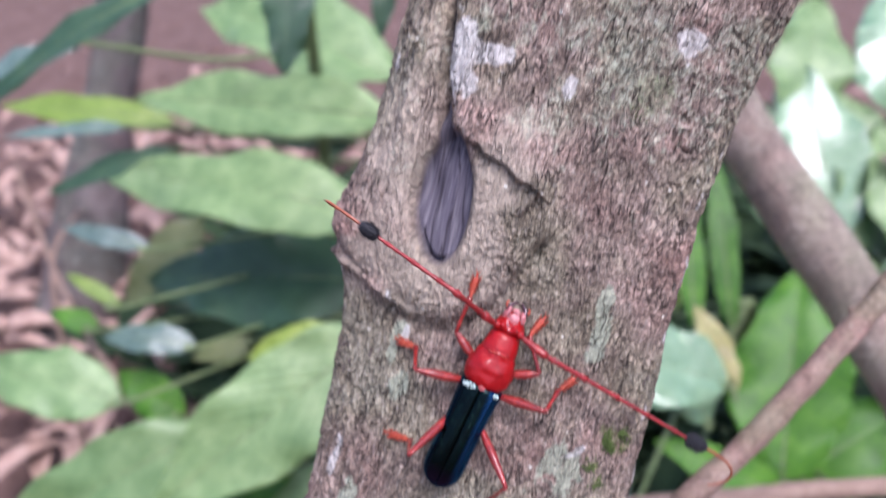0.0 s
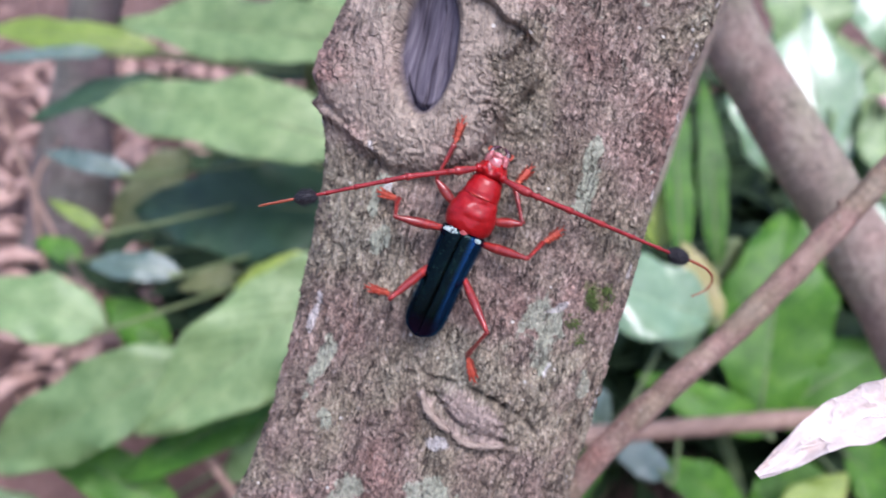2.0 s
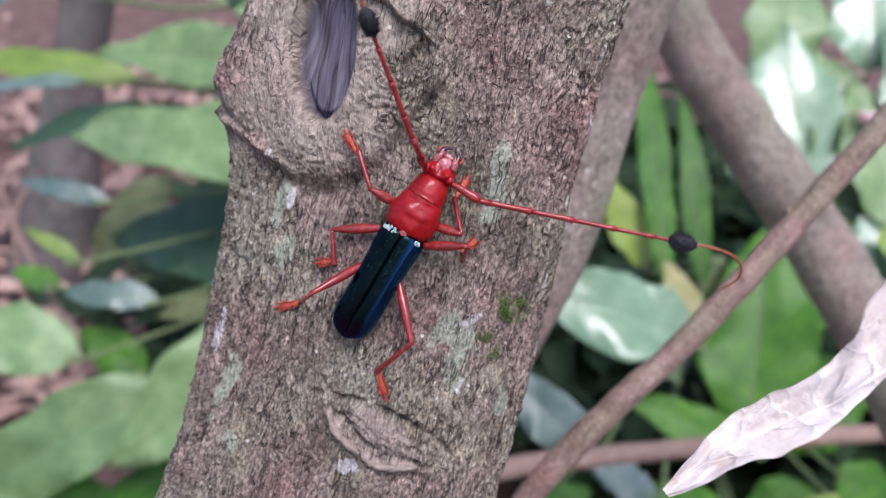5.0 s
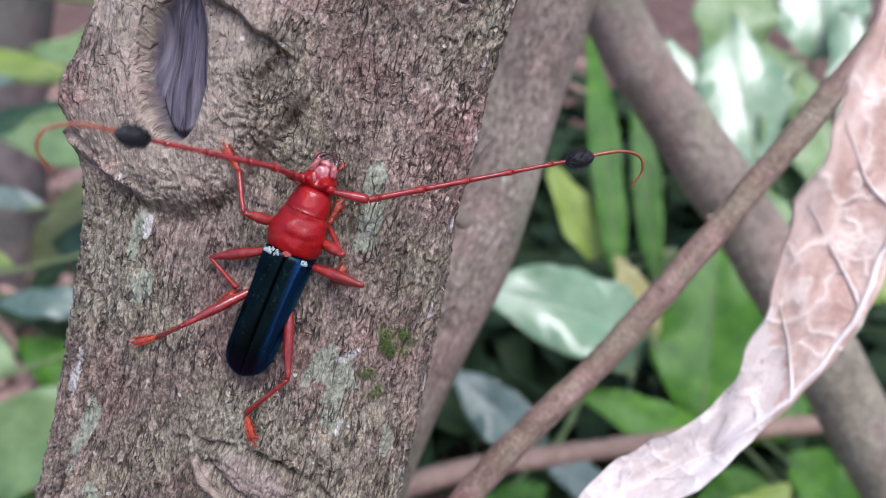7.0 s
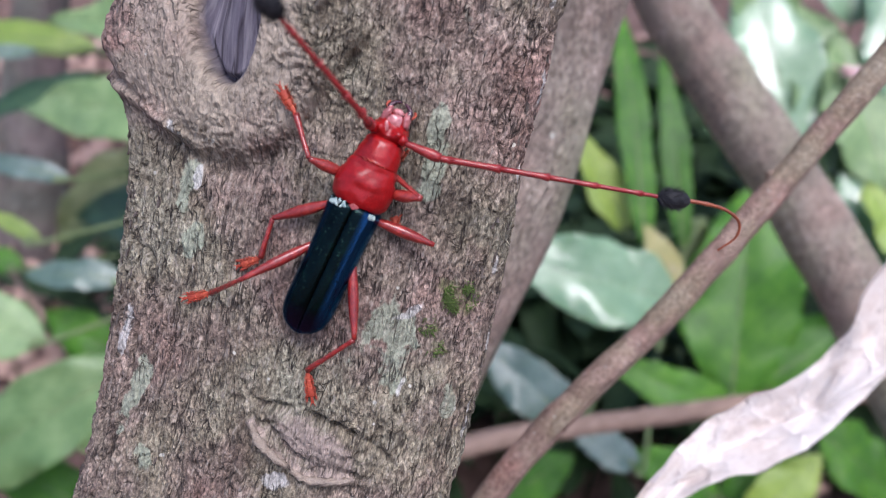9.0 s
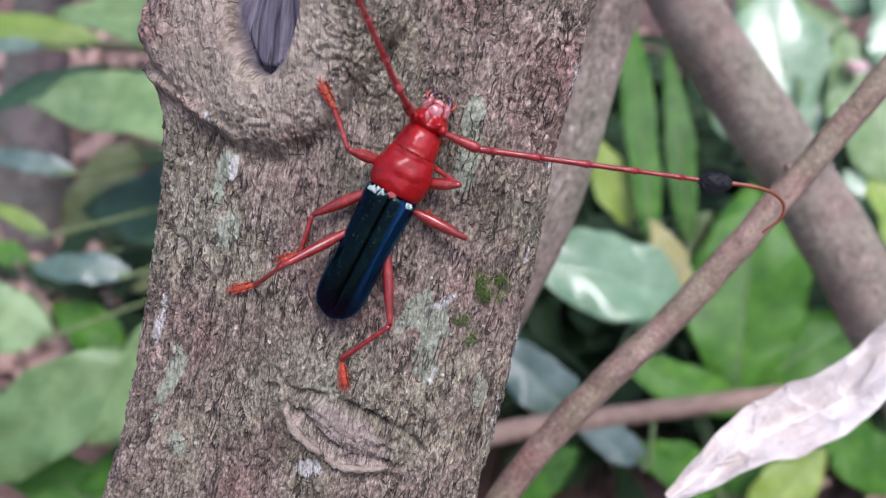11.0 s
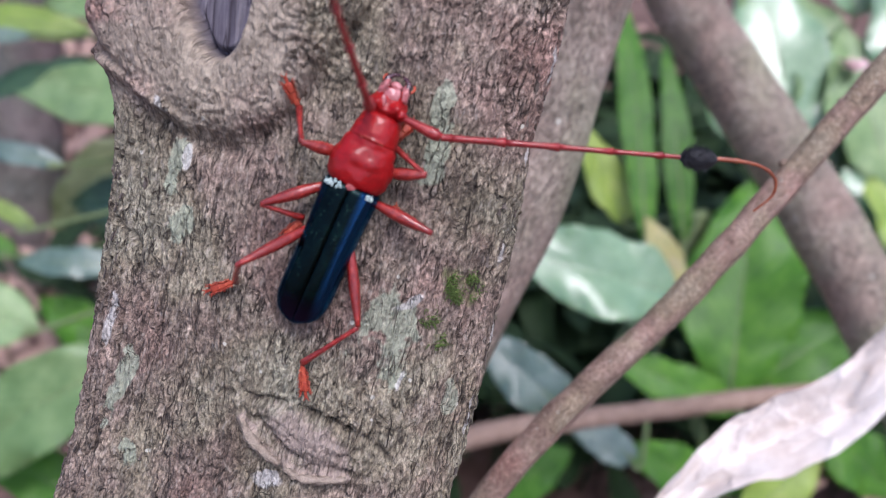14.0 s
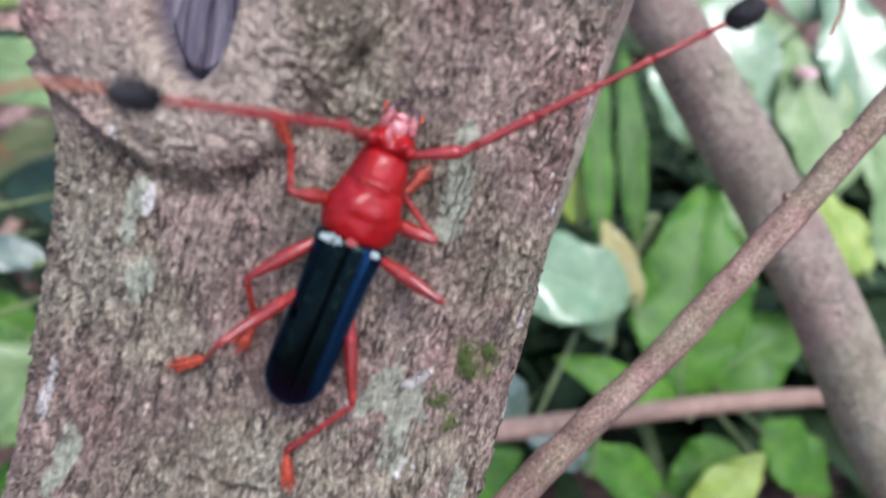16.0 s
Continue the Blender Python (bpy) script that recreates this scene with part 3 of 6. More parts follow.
def relief(u, v):
    """How far the bark stands out of the smooth trunk, and how near a place is to the wound, its crack and the scar."""
    h = 0.0007 * grid_noise(u * 60, v * 45, 1) + 0.0004 * grid_noise(u * 160, v * 110, 2)
    wu, wv = u + 0.0004 * grid_noise(u * 500, v * 400, 5), v + 0.0008 * grid_noise(u * 420, v * 300, 7)
    flank = np.clip(np.abs(u) / 0.030 - 0.25, 0, 1.0)
    big, edge = flakes(wu, wv, 330, 150, 1.3, 20)
    small, edge2 = flakes(wu, wv, 760, 420, 1.1, 30)
    split = grid_noise(wu * 620, v * 150 + 0.5 * grid_noise(u * 300, v * 300, 15), 18)
    upright = np.exp(-(split / 0.07) ** 2) * np.clip(1.5 * grid_noise(u * 170, v * 130, 19) - 0.1 + 1.1 * flank, 0, 1)
    callus = np.exp(-oval(u, v, -0.0125, 0.0385, 0.0160, 0.0165) ** 4)
    calm = (0.75 + 0.8 * flank) * (1 - 0.55 * callus)
    h += calm * (0.00034 * big + 0.00017 * small - 0.00050 * upright)
    cut = np.maximum(0.75 * upright, 0.55 * edge * np.clip(0.35 + grid_noise(u * 240, v * 200, 10), 0, 1)) * (1 - 0.5 * callus)
    # callus rolled round the old wound, with its hanging lower rim
    d = u + 0.0118
    rim = 0.0216 + 0.0082 * np.where(d < 0, (d / 0.0150) ** 2, 1.9 * (d / 0.0150) ** 2) + 0.0009 * grid_noise(u * 240, v * 200, 11)
    above = np.clip(v - rim, 0, 1)
    swell = np.exp(-oval(u, v, -0.0125, 0.0385, 0.0178, 0.0185) ** 4)
    h += 0.0030 * (1 - np.exp(-above / 0.0014)) * swell * (1 + 0.22 * grid_noise(u * 190, v * 190, 12))
    h -= 0.0011 * np.exp(-((v - rim + 0.0017) / 0.0014) ** 2) * np.exp(-((u + 0.008) / 0.012) ** 2)
    h += 0.0036 * np.exp(-oval(u, v, -0.0285, 0.0335, 0.0060, 0.0075) ** 2)
    h += 0.0012 * ridge(u, v, ((-0.0285, 0.0290), (-0.0235, 0.0262), (-0.0188, 0.0240), (-0.0155, 0.0222)), 0.0009)[0]
    wrinkle, wedge = flakes(u + 0.35 * v, v, 260, 420, 1.6, 50)
    folds = np.exp(-oval(u, v, -0.0010, 0.0345, 0.0070, 0.0060, -0.6) ** 2) + 0.7 * np.exp(-oval(u, v, -0.0130, 0.0250, 0.0140, 0.0035) ** 2)
    h += 0.00075 * (wrinkle - 0.4) * folds
    cut = np.maximum(cut, 0.5 * wedge * np.clip(folds, 0, 1))
    h -= 0.0014 * np.exp(-oval(u, v, 0.0026, 0.0366, 0.0011, 0.0020, 0.4) ** 2)
    # the wound: a deep slot with a plug of bare wood, shelving on one side, and a crack that runs on upward
    slot = oval(u, v, -0.0131, 0.0411, 0.0045, 0.0103, 0.07) + 0.06 * grid_noise(u * 300, v * 160, 16)
    h -= 0.0016 * np.exp(-oval(u, v, -0.0168, 0.0425, 0.0026, 0.0105) ** 2)
    h -= 0.0042 / (1 + np.exp(np.clip((slot - 0.97) * 17, -40, 40)))
    inside = slot < 0.86
    h += np.where(inside, 0.0009 * np.exp(-((u + 0.0122) / 0.0018) ** 2) + 0.00012 * grid_noise(u * 900 + v * 60, v * 25, 17) - calm * (0.00034 * big + 0.00017 * small - 0.00050 * upright), 0)
    notch = np.exp(-((slot - 0.90) / 0.055) ** 2) * (v < 0.0375) * np.clip((0.0385 - v) / 0.004, 0, 1) * np.clip((-0.0112 - u) / 0.0012, 0, 1)
    h -= 0.0016 * notch
    crack = np.minimum(oval(u, v, -0.0153, 0.0535, 0.0011, 0.0042, 0.2), oval(u, v, -0.0186, 0.0660, 0.0009, 0.0090, 0.22))
    h -= 0.0034 * np.exp(-crack ** 2)
    h += 0.0018 * np.exp(-oval(u, v, -0.0212, 0.0560, 0.0030, 0.0170, 0.16) ** 2)
    # loose flap of bark beside it, standing off along two edges, and a splinter below its corner
    e1 = (u + 0.0145) * 0.961 + (v - 0.0519) * 0.277
    e2 = (u + 0.0145) * 0.412 + (v - 0.0519) * 0.911
    flap = np.minimum(e1, e2) + 0.00045 * grid_noise(u * 420, v * 420, 21) + 0.0002 * grid_noise(u * 1200, v * 1200, 22)
    on = 1 / (1 + np.exp(np.clip(-flap / 0.00010, -40, 40)))
    h += 0.0017 * on * np.exp(-(np.clip(flap, 0, 1) / 0.0070) ** 2) * np.clip((0.0030 - u) / 0.002, 0, 1)
    # shadow line below the flap's edges, put in with the crack colour
    under = np.exp(-((flap + 0.00025) / 0.0003) ** 2) * (u < 0.0005) * (v < 0.066)
    cut = np.maximum(cut, 0.8 * under)
    h += 0.0010 * ridge(u, v, ((0.0007, 0.0460), (-0.0012, 0.0418)), 0.0005)[0]
    # branch scar low on the front: striated wood between a dark upper seam and a pale lower lip
    scar = oval(u, v, 0.0058, -0.0138, 0.0100, 0.0044, -0.33)
    a = (u - 0.0058) * math.cos(-0.33) + (v + 0.0138) * math.sin(-0.33)
    b = -(u - 0.0058) * math.sin(-0.33) + (v + 0.0138) * math.cos(-0.33)
    body = np.exp(-scar ** 6)
    bow = b - 0.0012 * (a / 0.009) ** 2
    grain = grid_noise(a * 150, bow * 1900 + 0.8 * grid_noise(a * 300, b * 300, 34), 33) + 0.5 * grid_noise(a * 420, bow * 3300, 36)
    h += body * (0.0012 * np.exp(-((b - 0.0006) / 0.0024) ** 2) + 0.00028 * grain)
    seam, k1 = ridge(u, v, ((-0.0055, -0.0098), (0.0003, -0.0094), (0.0050, -0.0098), (0.0088, -0.0106), (0.0143, -0.0122), (0.0172, -0.0140)), 0.00045)
    lip, k2 = ridge(u, v, ((-0.0024, -0.0124), (-0.0001, -0.0152), (0.0046, -0.0175), (0.0069, -0.0182), (0.0121, -0.0172)), 0.0006)
    fold, k3 = ridge(u, v, ((-0.0004, -0.0120), (0.0036, -0.0153), (0.0071, -0.0166), (0.0125, -0.0163)), 0.00035)
    ragged = np.clip(0.7 + 0.8 * grid_noise(u * 900, v * 900, 38), 0.05, 1.3)
    h += -0.0014 * seam * ragged * np.sin(np.pi * np.clip(k1, 0.04, 0.96)) ** 0.5 + 0.0010 * lip * (0.7 + 0.5 * grid_noise(u * 700, v * 700, 37)) - 0.0013 * fold * ragged
    cut = np.maximum(cut, np.clip(0.9 * seam * ragged, 0, 0.85))
    cut = np.maximum(cut, np.clip(0.9 * fold * ragged, 0, 0.85))
    cut = np.maximum(cut, 0.9 * notch)
    cut = np.where(inside, 0.9 * notch, cut)
    return h, slot, crack, scar, np.clip(cut * 1.2 - 0.15, 0, 0.9), 0.1 + 0.85 * (0.6 * big + 0.4 * small), callus, lip, on * np.exp(-(np.clip(flap, 0, 1) / 0.006) ** 2)


def bark_height(s, th):
    """The bark's relief under a foot, evened out over a small patch."""
    u, v = np.meshgrid(th * 0.03 + np.linspace(-0.0008, 0.0008, 5), s + np.linspace(-0.0008, 0.0008, 5))
    return float(np.clip(np.percentile(relief(u, v)[0], 70), -0.0004, 0.0035))


def build_tree():
    tree = new("tree")
    us = np.concatenate([np.linspace(-0.0345, 0.0345, 440), np.linspace(0.0362, 2 * ROUND - 0.0362, 50)])
    us = np.where(us > ROUND, us - 2 * ROUND, us)
    ss = np.concatenate([np.linspace(-0.62, -0.054, 60), np.linspace(-0.050, 0.086, 640), np.linspace(0.090, 0.45, 50)])
    u, v = np.meshgrid(us, ss)
    h, slot, crack, scar, cut, plate, callus, lip, flap = relief(u, v)
    soft = grid_noise(u * 260, v * 200, 40) * 0.6 + grid_noise(u * 700, v * 600, 41) * 0.45 + grid_noise(u * 1600, v * 1300, 42) * 0.2
    masks = {"crack": cut, "plate": plate, "lichen": np.zeros_like(u), "chalk": np.zeros_like(u), "stain": np.zeros_like(u), "wood": np.zeros_like(u), "scar": np.zeros_like(u), "callus": np.zeros_like(u), "rust": np.zeros_like(u)}

    def spread(key, u0, v0, ru, rv, tilt=0.0, weight=1.0):
        d = oval(u, v, u0, v0, ru, rv, tilt) + soft
        masks[key] = np.maximum(masks[key], weight * np.clip(1.68 - d, 0, 1))
    for spot in ((0.0146, 0.0302, 0.0009, 0.0022, -0.1), (0.0153, 0.0243, 0.0016, 0.0026, -0.25), (-0.0172, 0.0162, 0.0015, 0.0028, 0.0), (-0.0150, 0.0095, 0.0010, 0.0030, -0.2), (-0.0200, -0.0137, 0.0013, 0.0042, -0.2),
                 (0.0142, 0.0024, 0.0034, 0.0040, 0.35), (0.0153, -0.0024, 0.0026, 0.0038, 0.1), (0.0040, -0.0300, 0.0040, 0.0026, 0.0), (-0.0090, -0.0330, 0.0026, 0.0030, 0.0), (-0.0165, -0.0220, 0.0012, 0.0020, 0.0),
                 (0.0230, -0.0060, 0.0010, 0.0022, 0.0)):
        spread("lichen", *spot)
    for spot in ((0.0040, -0.0060, 0.0100, 0.0045, 0.0, 0.42), (-0.0080, -0.0060, 0.0070, 0.0080, 0.0, 0.36), (0.0120, 0.0680, 0.0200, 0.0160, 0.2, 0.58), (-0.0215, 0.0580, 0.0040, 0.0160, 0.1, 0.5), (0.0120, -0.0040, 0.0060, 0.0060, 0.0, 0.45), (-0.0060, -0.0260, 0.0120, 0.0080, 0.0, 0.38)):
        spread("lichen", *spot)
    for spot in ((0.0156, 0.0062, 0.0016, 0.0006, 0.6), (0.0161, -0.0035, 0.0006, 0.0030, -0.15), (-0.0150, 0.0600, 0.0017, 0.0052, 0.28), (-0.0115, 0.0632, 0.0034, 0.0014, 0.0), (-0.0128, 0.0570, 0.0014, 0.0030, 0.3),
                 (0.0011, 0.0625, 0.0008, 0.0020, 0.0), (-0.0237, -0.0062, 0.0006, 0.0032, -0.1), (0.0028, -0.0198, 0.0014, 0.0011, 0.3), (0.0150, 0.0740, 0.0020, 0.0030, 0.0), (-0.0259, 0.0595, 0.0007, 0.0016, 0.0), (-0.0187, 0.0246, 0.0006, 0.0016, 0.5),
                 (-0.0144, 0.0062, 0.0005, 0.0009, 0.0), (-0.0155, 0.0180, 0.0004, 0.0012, 0.0)):
        spread("chalk", *spot)
    for k in range(8):
        spread("chalk", 0.0262 + 0.0011 * (k % 3), -0.020 + 0.0115 * k, 0.0004, 0.0024 + 0.0007 * (k % 2), 0.0, 0.85)
    spread("stain", 0.0216, 0.0085, 0.0036, 0.0030, -0.5, 0.6)
    spread("stain", 0.0195, 0.0022, 0.0012, 0.0020, 0.0, 0.55)
    spread("stain", 0.0126, 0.0638, 0.0026, 0.0044, -0.3, 0.55)
    for spot in ((0.0240, -0.0050, 0.0040, 0.0200, 0.0, 0.55), (-0.0050, -0.0080, 0.0030, 0.0026, 0.0, 0.5), (-0.0100, 0.0030, 0.0060, 0.0080, 0.0, 0.34), (0.0240, 0.0380, 0.0030, 0.0100, 0.0, 0.40), (-0.0240, 0.0120, 0.0030, 0.0120, 0.0, 0.36)):
        spread("rust", *spot)
    spread("callus", -0.0130, 0.0290, 0.0110, 0.0050, 0.0, 0.9)
    spread("callus", -0.0060, 0.0400, 0.0036, 0.0110, -0.1, 1.0)
    spread("callus", -0.0205, 0.0450, 0.0040, 0.0120, 0.1, 0.8)
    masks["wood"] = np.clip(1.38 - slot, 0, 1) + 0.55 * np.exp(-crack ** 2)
    masks["scar"] = np.clip(1.30 - scar + 0.25 * soft, 0, 1) * 0.85 + 0.5 * lip
    masks["callus"] = np.maximum(masks["callus"], 0.5 * lip)
    rows = []
    sx, sy, nx, ny = across(us)
    for i, sv in enumerate(ss):
        c, r, up, front, right = spine(float(sv))
        r += 0.02 * max(0.0, (0.06 - abs(sv + 0.62)) / 0.06)
        place = np.array(front)[None] * (sy * r + ny * h[i])[:, None] + np.array(right)[None] * (sx * r + nx * h[i])[:, None]
        rows.append(np.array(c)[None] + place)
    verts = np.concatenate(rows)
    n = len(us)
    i = np.arange(len(ss) - 1)[:, None] * n
    j = np.arange(n)[None]
    k = (j + 1) % n
    faces = np.stack([i + j, i + k, i + n + k, i + n + j], -1).reshape(-1, 4)
    me = bpy.data.meshes.new("trunk")
    me.from_pydata(verts.tolist(), [], faces.tolist())
    me.materials.append(BARK)
    me.polygons.foreach_set("use_smooth", [True] * len(me.polygons))
    for key, value in masks.items():
        me.attributes.new(key, "FLOAT", "POINT").data.foreach_set("value", value.ravel().astype(np.float32))
    uv = me.uv_layers.new(name="UVMap")
    loops = np.empty(len(me.loops), dtype=np.int32)
    me.loops.foreach_get("vertex_index", loops)
    uv.data.foreach_set("uv", np.stack([u.ravel()[loops], v.ravel()[loops]], -1).ravel().astype(np.float32))
    trunk = new("trunk", me)
    trunk.parent = tree
    bark_pieces(tree)
    tagged(tree, "leaning grey-brown trunk with scaly bark, lichen and an old wound", "tree")
    return tree


def bark_pieces(tree):
    """The pale lips of the scar, the splinter beside the wound, and chips of bark that stand off the trunk."""
    def roll(name, line, wide, tall, mat, label, seed):
        rings = []
        path = bezier_points([(q[0], q[1], 0) for q in line], 9)
        for i, q in enumerate(path):
            k = i / (len(path) - 1)
            way = (path[min(i + 1, len(path) - 1)] - path[max(i - 1, 0)]).normalized()
            cross = Vector((-way.y, way.x, 0))
            size = math.sin(math.pi * (0.1 + 0.8 * k)) ** 0.5 * (1 + 0.5 * noise.noise(Vector((k * 9, seed, 0))))
            ring = []
            for w in range(12):
                a = 2 * math.pi * w / 12
                rough = 1 + 0.8 * noise.noise(Vector((k * 21, w * 0.9, seed)))
                at = q + cross * wide * size * rough * math.cos(a)
                ring.append(on_trunk(at.y, at.x / 0.03, 0.0007 + tall * size * rough * math.sin(a))[0])
            rings.append(ring)
        part(name, loft(rings), mat, tree, label)
    roll("scar_lip", ((-0.0024, -0.0124), (-0.0001, -0.0152), (0.0036, -0.0171)), 0.0006, 0.0007, LIP, "pale raised lip of the branch scar", 3.0)
    roll("scar_lip", ((0.0042, -0.0174), (0.0069, -0.0182), (0.0121, -0.0172)), 0.0005, 0.0006, LIP, "pale raised lip of the branch scar", 8.0)
    roll("splinter", ((0.0007, 0.0462), (-0.0002, 0.0441), (-0.0013, 0.0417)), 0.00045, 0.0009, LIP, "loose splinter of pale bark", 5.0)
    rng = random.Random(19)
    for _ in range(150):
        edge = rng.random() < 0.75
        u = rng.choice((-1, 1)) * rng.uniform(0.0235, 0.0300) if edge else rng.uniform(-0.024, 0.024)
        s = rng.uniform(-0.045, 0.082)
        if (abs(u + 0.0125) < 0.015 and 0.02 < s < 0.06) or (abs(u) < 0.02 and -0.022 < s < 0.035):
            continue
        p, out, up = on_trunk(s, u / 0.03, bark_height(s, u / 0.03))
        side = up.cross(out)
        long, wide, lift = rng.uniform(0.0006, 0.0017), rng.uniform(0.0003, 0.0007), rng.uniform(0.0, 0.0003)
        bm = bmesh.new()
        rows = []
        for low in (0, 1):
            grid = []
            for i in range(5):
                k = i / 4
                row = []
                for j in (-1, 0, 1):
                    ragged = 1 + 0.5 * noise.noise(Vector((k * 3 + s * 900, j * 2.0, u * 900)))
                    row.append(bm.verts.new(p + up * long * (k - 0.4) * ragged + side * wide * 0.5 * j * ragged * (1 - 0.3 * k) + out * (lift * (1 - k) - 0.00005 + 0.00008 * (1 - abs(j)) - 0.00022 * low)))
                grid.append(row)
            rows.append(grid)
            for a, b in zip(grid, grid[1:]):
                for j in range(2):
                    f = (a[j], a[j + 1], b[j + 1], b[j])
                    bm.faces.new(f if not low else f[::-1])
        rim = [[(i, 0) for i in range(5)], [(4, j) for j in range(3)], [(i, 2) for i in range(4, -1, -1)], [(0, j) for j in range(2, -1, -1)]]
        for line in rim:
            for (i, j), (k, m) in zip(line, line[1:]):
                bm.faces.new((rows[0][i][j], rows[1][i][j], rows[1][k][m], rows[0][k][m]))
        part("bark_chip", bm, CHIP, tree)


build_tree()


def build_moss(label, s0, th0, reach, count, seed):
    rng = random.Random(seed)
    bm = bmesh.new()
    for _ in range(count):
        a, d = rng.uniform(0, 6.283), rng.random() ** 0.7
        s = s0 + reach[1] * d * math.sin(a) + reach[0] * 0.15 * d * math.cos(a)
        th = th0 + reach[0] * d * math.cos(a) / 0.03
        if noise.noise(Vector((th * 22, s * 700, seed))) < 0.02:
            continue
        p, out, up = on_trunk(s, th, -0.0002)
        side = up.cross(out)
        for _ in range(3):
            way = (out * rng.uniform(0.5, 1.2) + up * rng.uniform(-0.9, 0.9) + side * rng.uniform(-0.9, 0.9)).normalized()
            q = p + (up * rng.uniform(-1, 1) + side * rng.uniform(-1, 1)) * 0.0004
            w = way.cross(Vector((rng.random(), rng.random(), rng.random()))).normalized() * rng.uniform(0.00007, 0.00014)
            x = way.cross(w)
            long = rng.uniform(0.0005, 0.0016)
            base = [bm.verts.new(q + w), bm.verts.new(q - w * 0.5 + x * 0.87), bm.verts.new(q - w * 0.5 - x * 0.87)]
            top = bm.verts.new(q + way * long)
            for i in range(3):
                bm.faces.new((base[i], base[(i + 1) % 3], top))
    tagged(part("moss", bm, MOSS), label, "moss", kind="stuff")


build_moss("ragged tuft of green moss growing on the scaly bark", 0.0090, 0.73, (0.0024, 0.0020), 300, 3)
build_moss("ragged tuft of green moss growing on the scaly bark", 0.0048, 0.61, (0.0013, 0.0012), 90, 4)
build_moss("thin wisp of green moss in a bark crack", 0.0018, 0.665, (0.0008, 0.0011), 50, 7)
build_moss("small tuft of green moss high on the bark", 0.0668, 0.445, (0.0018, 0.0020), 160, 5)
build_moss("small tuft of green moss high on the bark", 0.0610, 0.39, (0.0014, 0.0022), 120, 6)


# ---- the trunks and sticks round it ----
def woody(name, label, category, points, radius, mat, sides=28, n=24, bumpy=0.06, knots=()):
    top = new(name)
    pts = bezier_points(points, n)
    bm = tube(pts, radius, sides, bumpy=bumpy)
    stem = part("stem", bm, mat, top)
    total = 0.0
    along = [0.0]
    for a, b in zip(pts, pts[1:]):
        total += (b - a).length
        along.append(total)
    r0 = radius(0.5) if callable(radius) else radius
    uv_by(stem.data, lambda i: (2 * math.pi * r0 * (i % sides) / sides, along[min(i // sides, len(along) - 1)]))
    for at, angle, size in knots:
        i = int(at * (len(pts) - 1))
        way = (pts[i + 1] - pts[i]).normalized()
        a = way.cross(Vector((0.31, 0.17, 0.93))).normalized()
        d = a * math.cos(angle) + way.cross(a) * math.sin(angle)
        r = radius(at) if callable(radius) else radius
        bud = bmesh.new()
        bmesh.ops.create_icosphere(bud, subdivisions=2, radius=size)
        for vert in bud.verts:
            vert.co = pts[i] + d * (r - size * 0.35) + vert.co * (1 + 0.35 * noise.noise(vert.co / size))
        part("bud_scar", bud, mat, top)
    tagged(top, label, category)
    return top


woody("tree", "second grey-brown trunk leaning behind the main one", "tree",
      [(-0.06, -0.10, -0.03), (-0.03, -0.045, 0.28), (0.0008, 0.013, 0.4224), (0.0333, 0.0608, 0.4902), (0.0487, 0.0878, 0.5286), (0.10, 0.17, 0.66)],
      lambda k: 0.0225 - 0.003 * k, FAR_BARK, 40, 16, 0.08, knots=((0.52, 4.2, 0.003), (0.6, 5.0, 0.0026)))
woody("tree", "thin smooth grey trunk slanting behind the stick", "tree",
      [(0.3500, -0.0300, -0.03), (0.2700, 0.0500, 0.2500), (0.1900, 0.1130, 0.3860), (0.1440, 0.1500, 0.4500), (0.0990, 0.1900, 0.5080), (0.04, 0.25, 0.62)],
      lambda k: 0.0145 - 0.0035 * k, FAR_BARK, 36, 16, 0.07, knots=((0.45, 3.9, 0.002), (0.62, 4.4, 0.0018)))
woody("tree", "thin dark trunk slanting among the bright leaves", "tree",
      [(0.47, 0.02, -0.03), (0.3900, 0.1200, 0.3000), (0.3000, 0.2100, 0.4600), (0.2200, 0.2800, 0.5700), (0.15, 0.34, 0.68)],
      lambda k: 0.017 - 0.003 * k, FAR_BARK, 30, 14, 0.07, knots=((0.5, 4.4, 0.003), (0.66, 3.7, 0.0025)))
woody("dry_stick", "dry brown stick leaning across in front of the leaves", "stick",
      [(-0.0950, -0.1000, -0.02), (-0.03, -0.05, 0.29), (0.0274, -0.0045, 0.4344), (0.0770, 0.0286, 0.4825), (0.1265, 0.0644, 0.5292), (0.2000, 0.1200, 0.6000)],
      lambda k: 0.0032 - 0.0004 * k, STICK, 24, 40, 0.12, knots=((0.6, 2.0, 0.0009), (0.68, 3.6, 0.0012), (0.73, 3.0, 0.0008)))
woody("fallen_branch", "thin brown branch lying level among the leaves", "branch",
      [(-0.06, 0.15, 0.0), (-0.03, 0.165, 0.20), (0.0189, 0.1734, 0.2521), (0.1268, 0.1883, 0.2679), (0.2922, 0.2027, 0.2799), (0.5, 0.2, 0.27)],
      lambda k: 0.0075 - 0.003 * k, TWIG, 16, 14, 0.12, knots=((0.5, 4.4, 0.0016), (0.66, 3.7, 0.0014)))
woody("twig", "thin purplish twig rising between the leaves", "twig",
      [(-0.08, 0.15, 0.0), (-0.13, 0.18, 0.14), (-0.192, 0.225, 0.197), (-0.229, 0.256, 0.212), (-0.274, 0.299, 0.227), (-0.324, 0.343, 0.245), (-0.37, 0.389, 0.285), (-0.406, 0.431, 0.353)],
      lambda k: 0.0034 - 0.0014 * k, TWIG, 10, 8, 0.15)
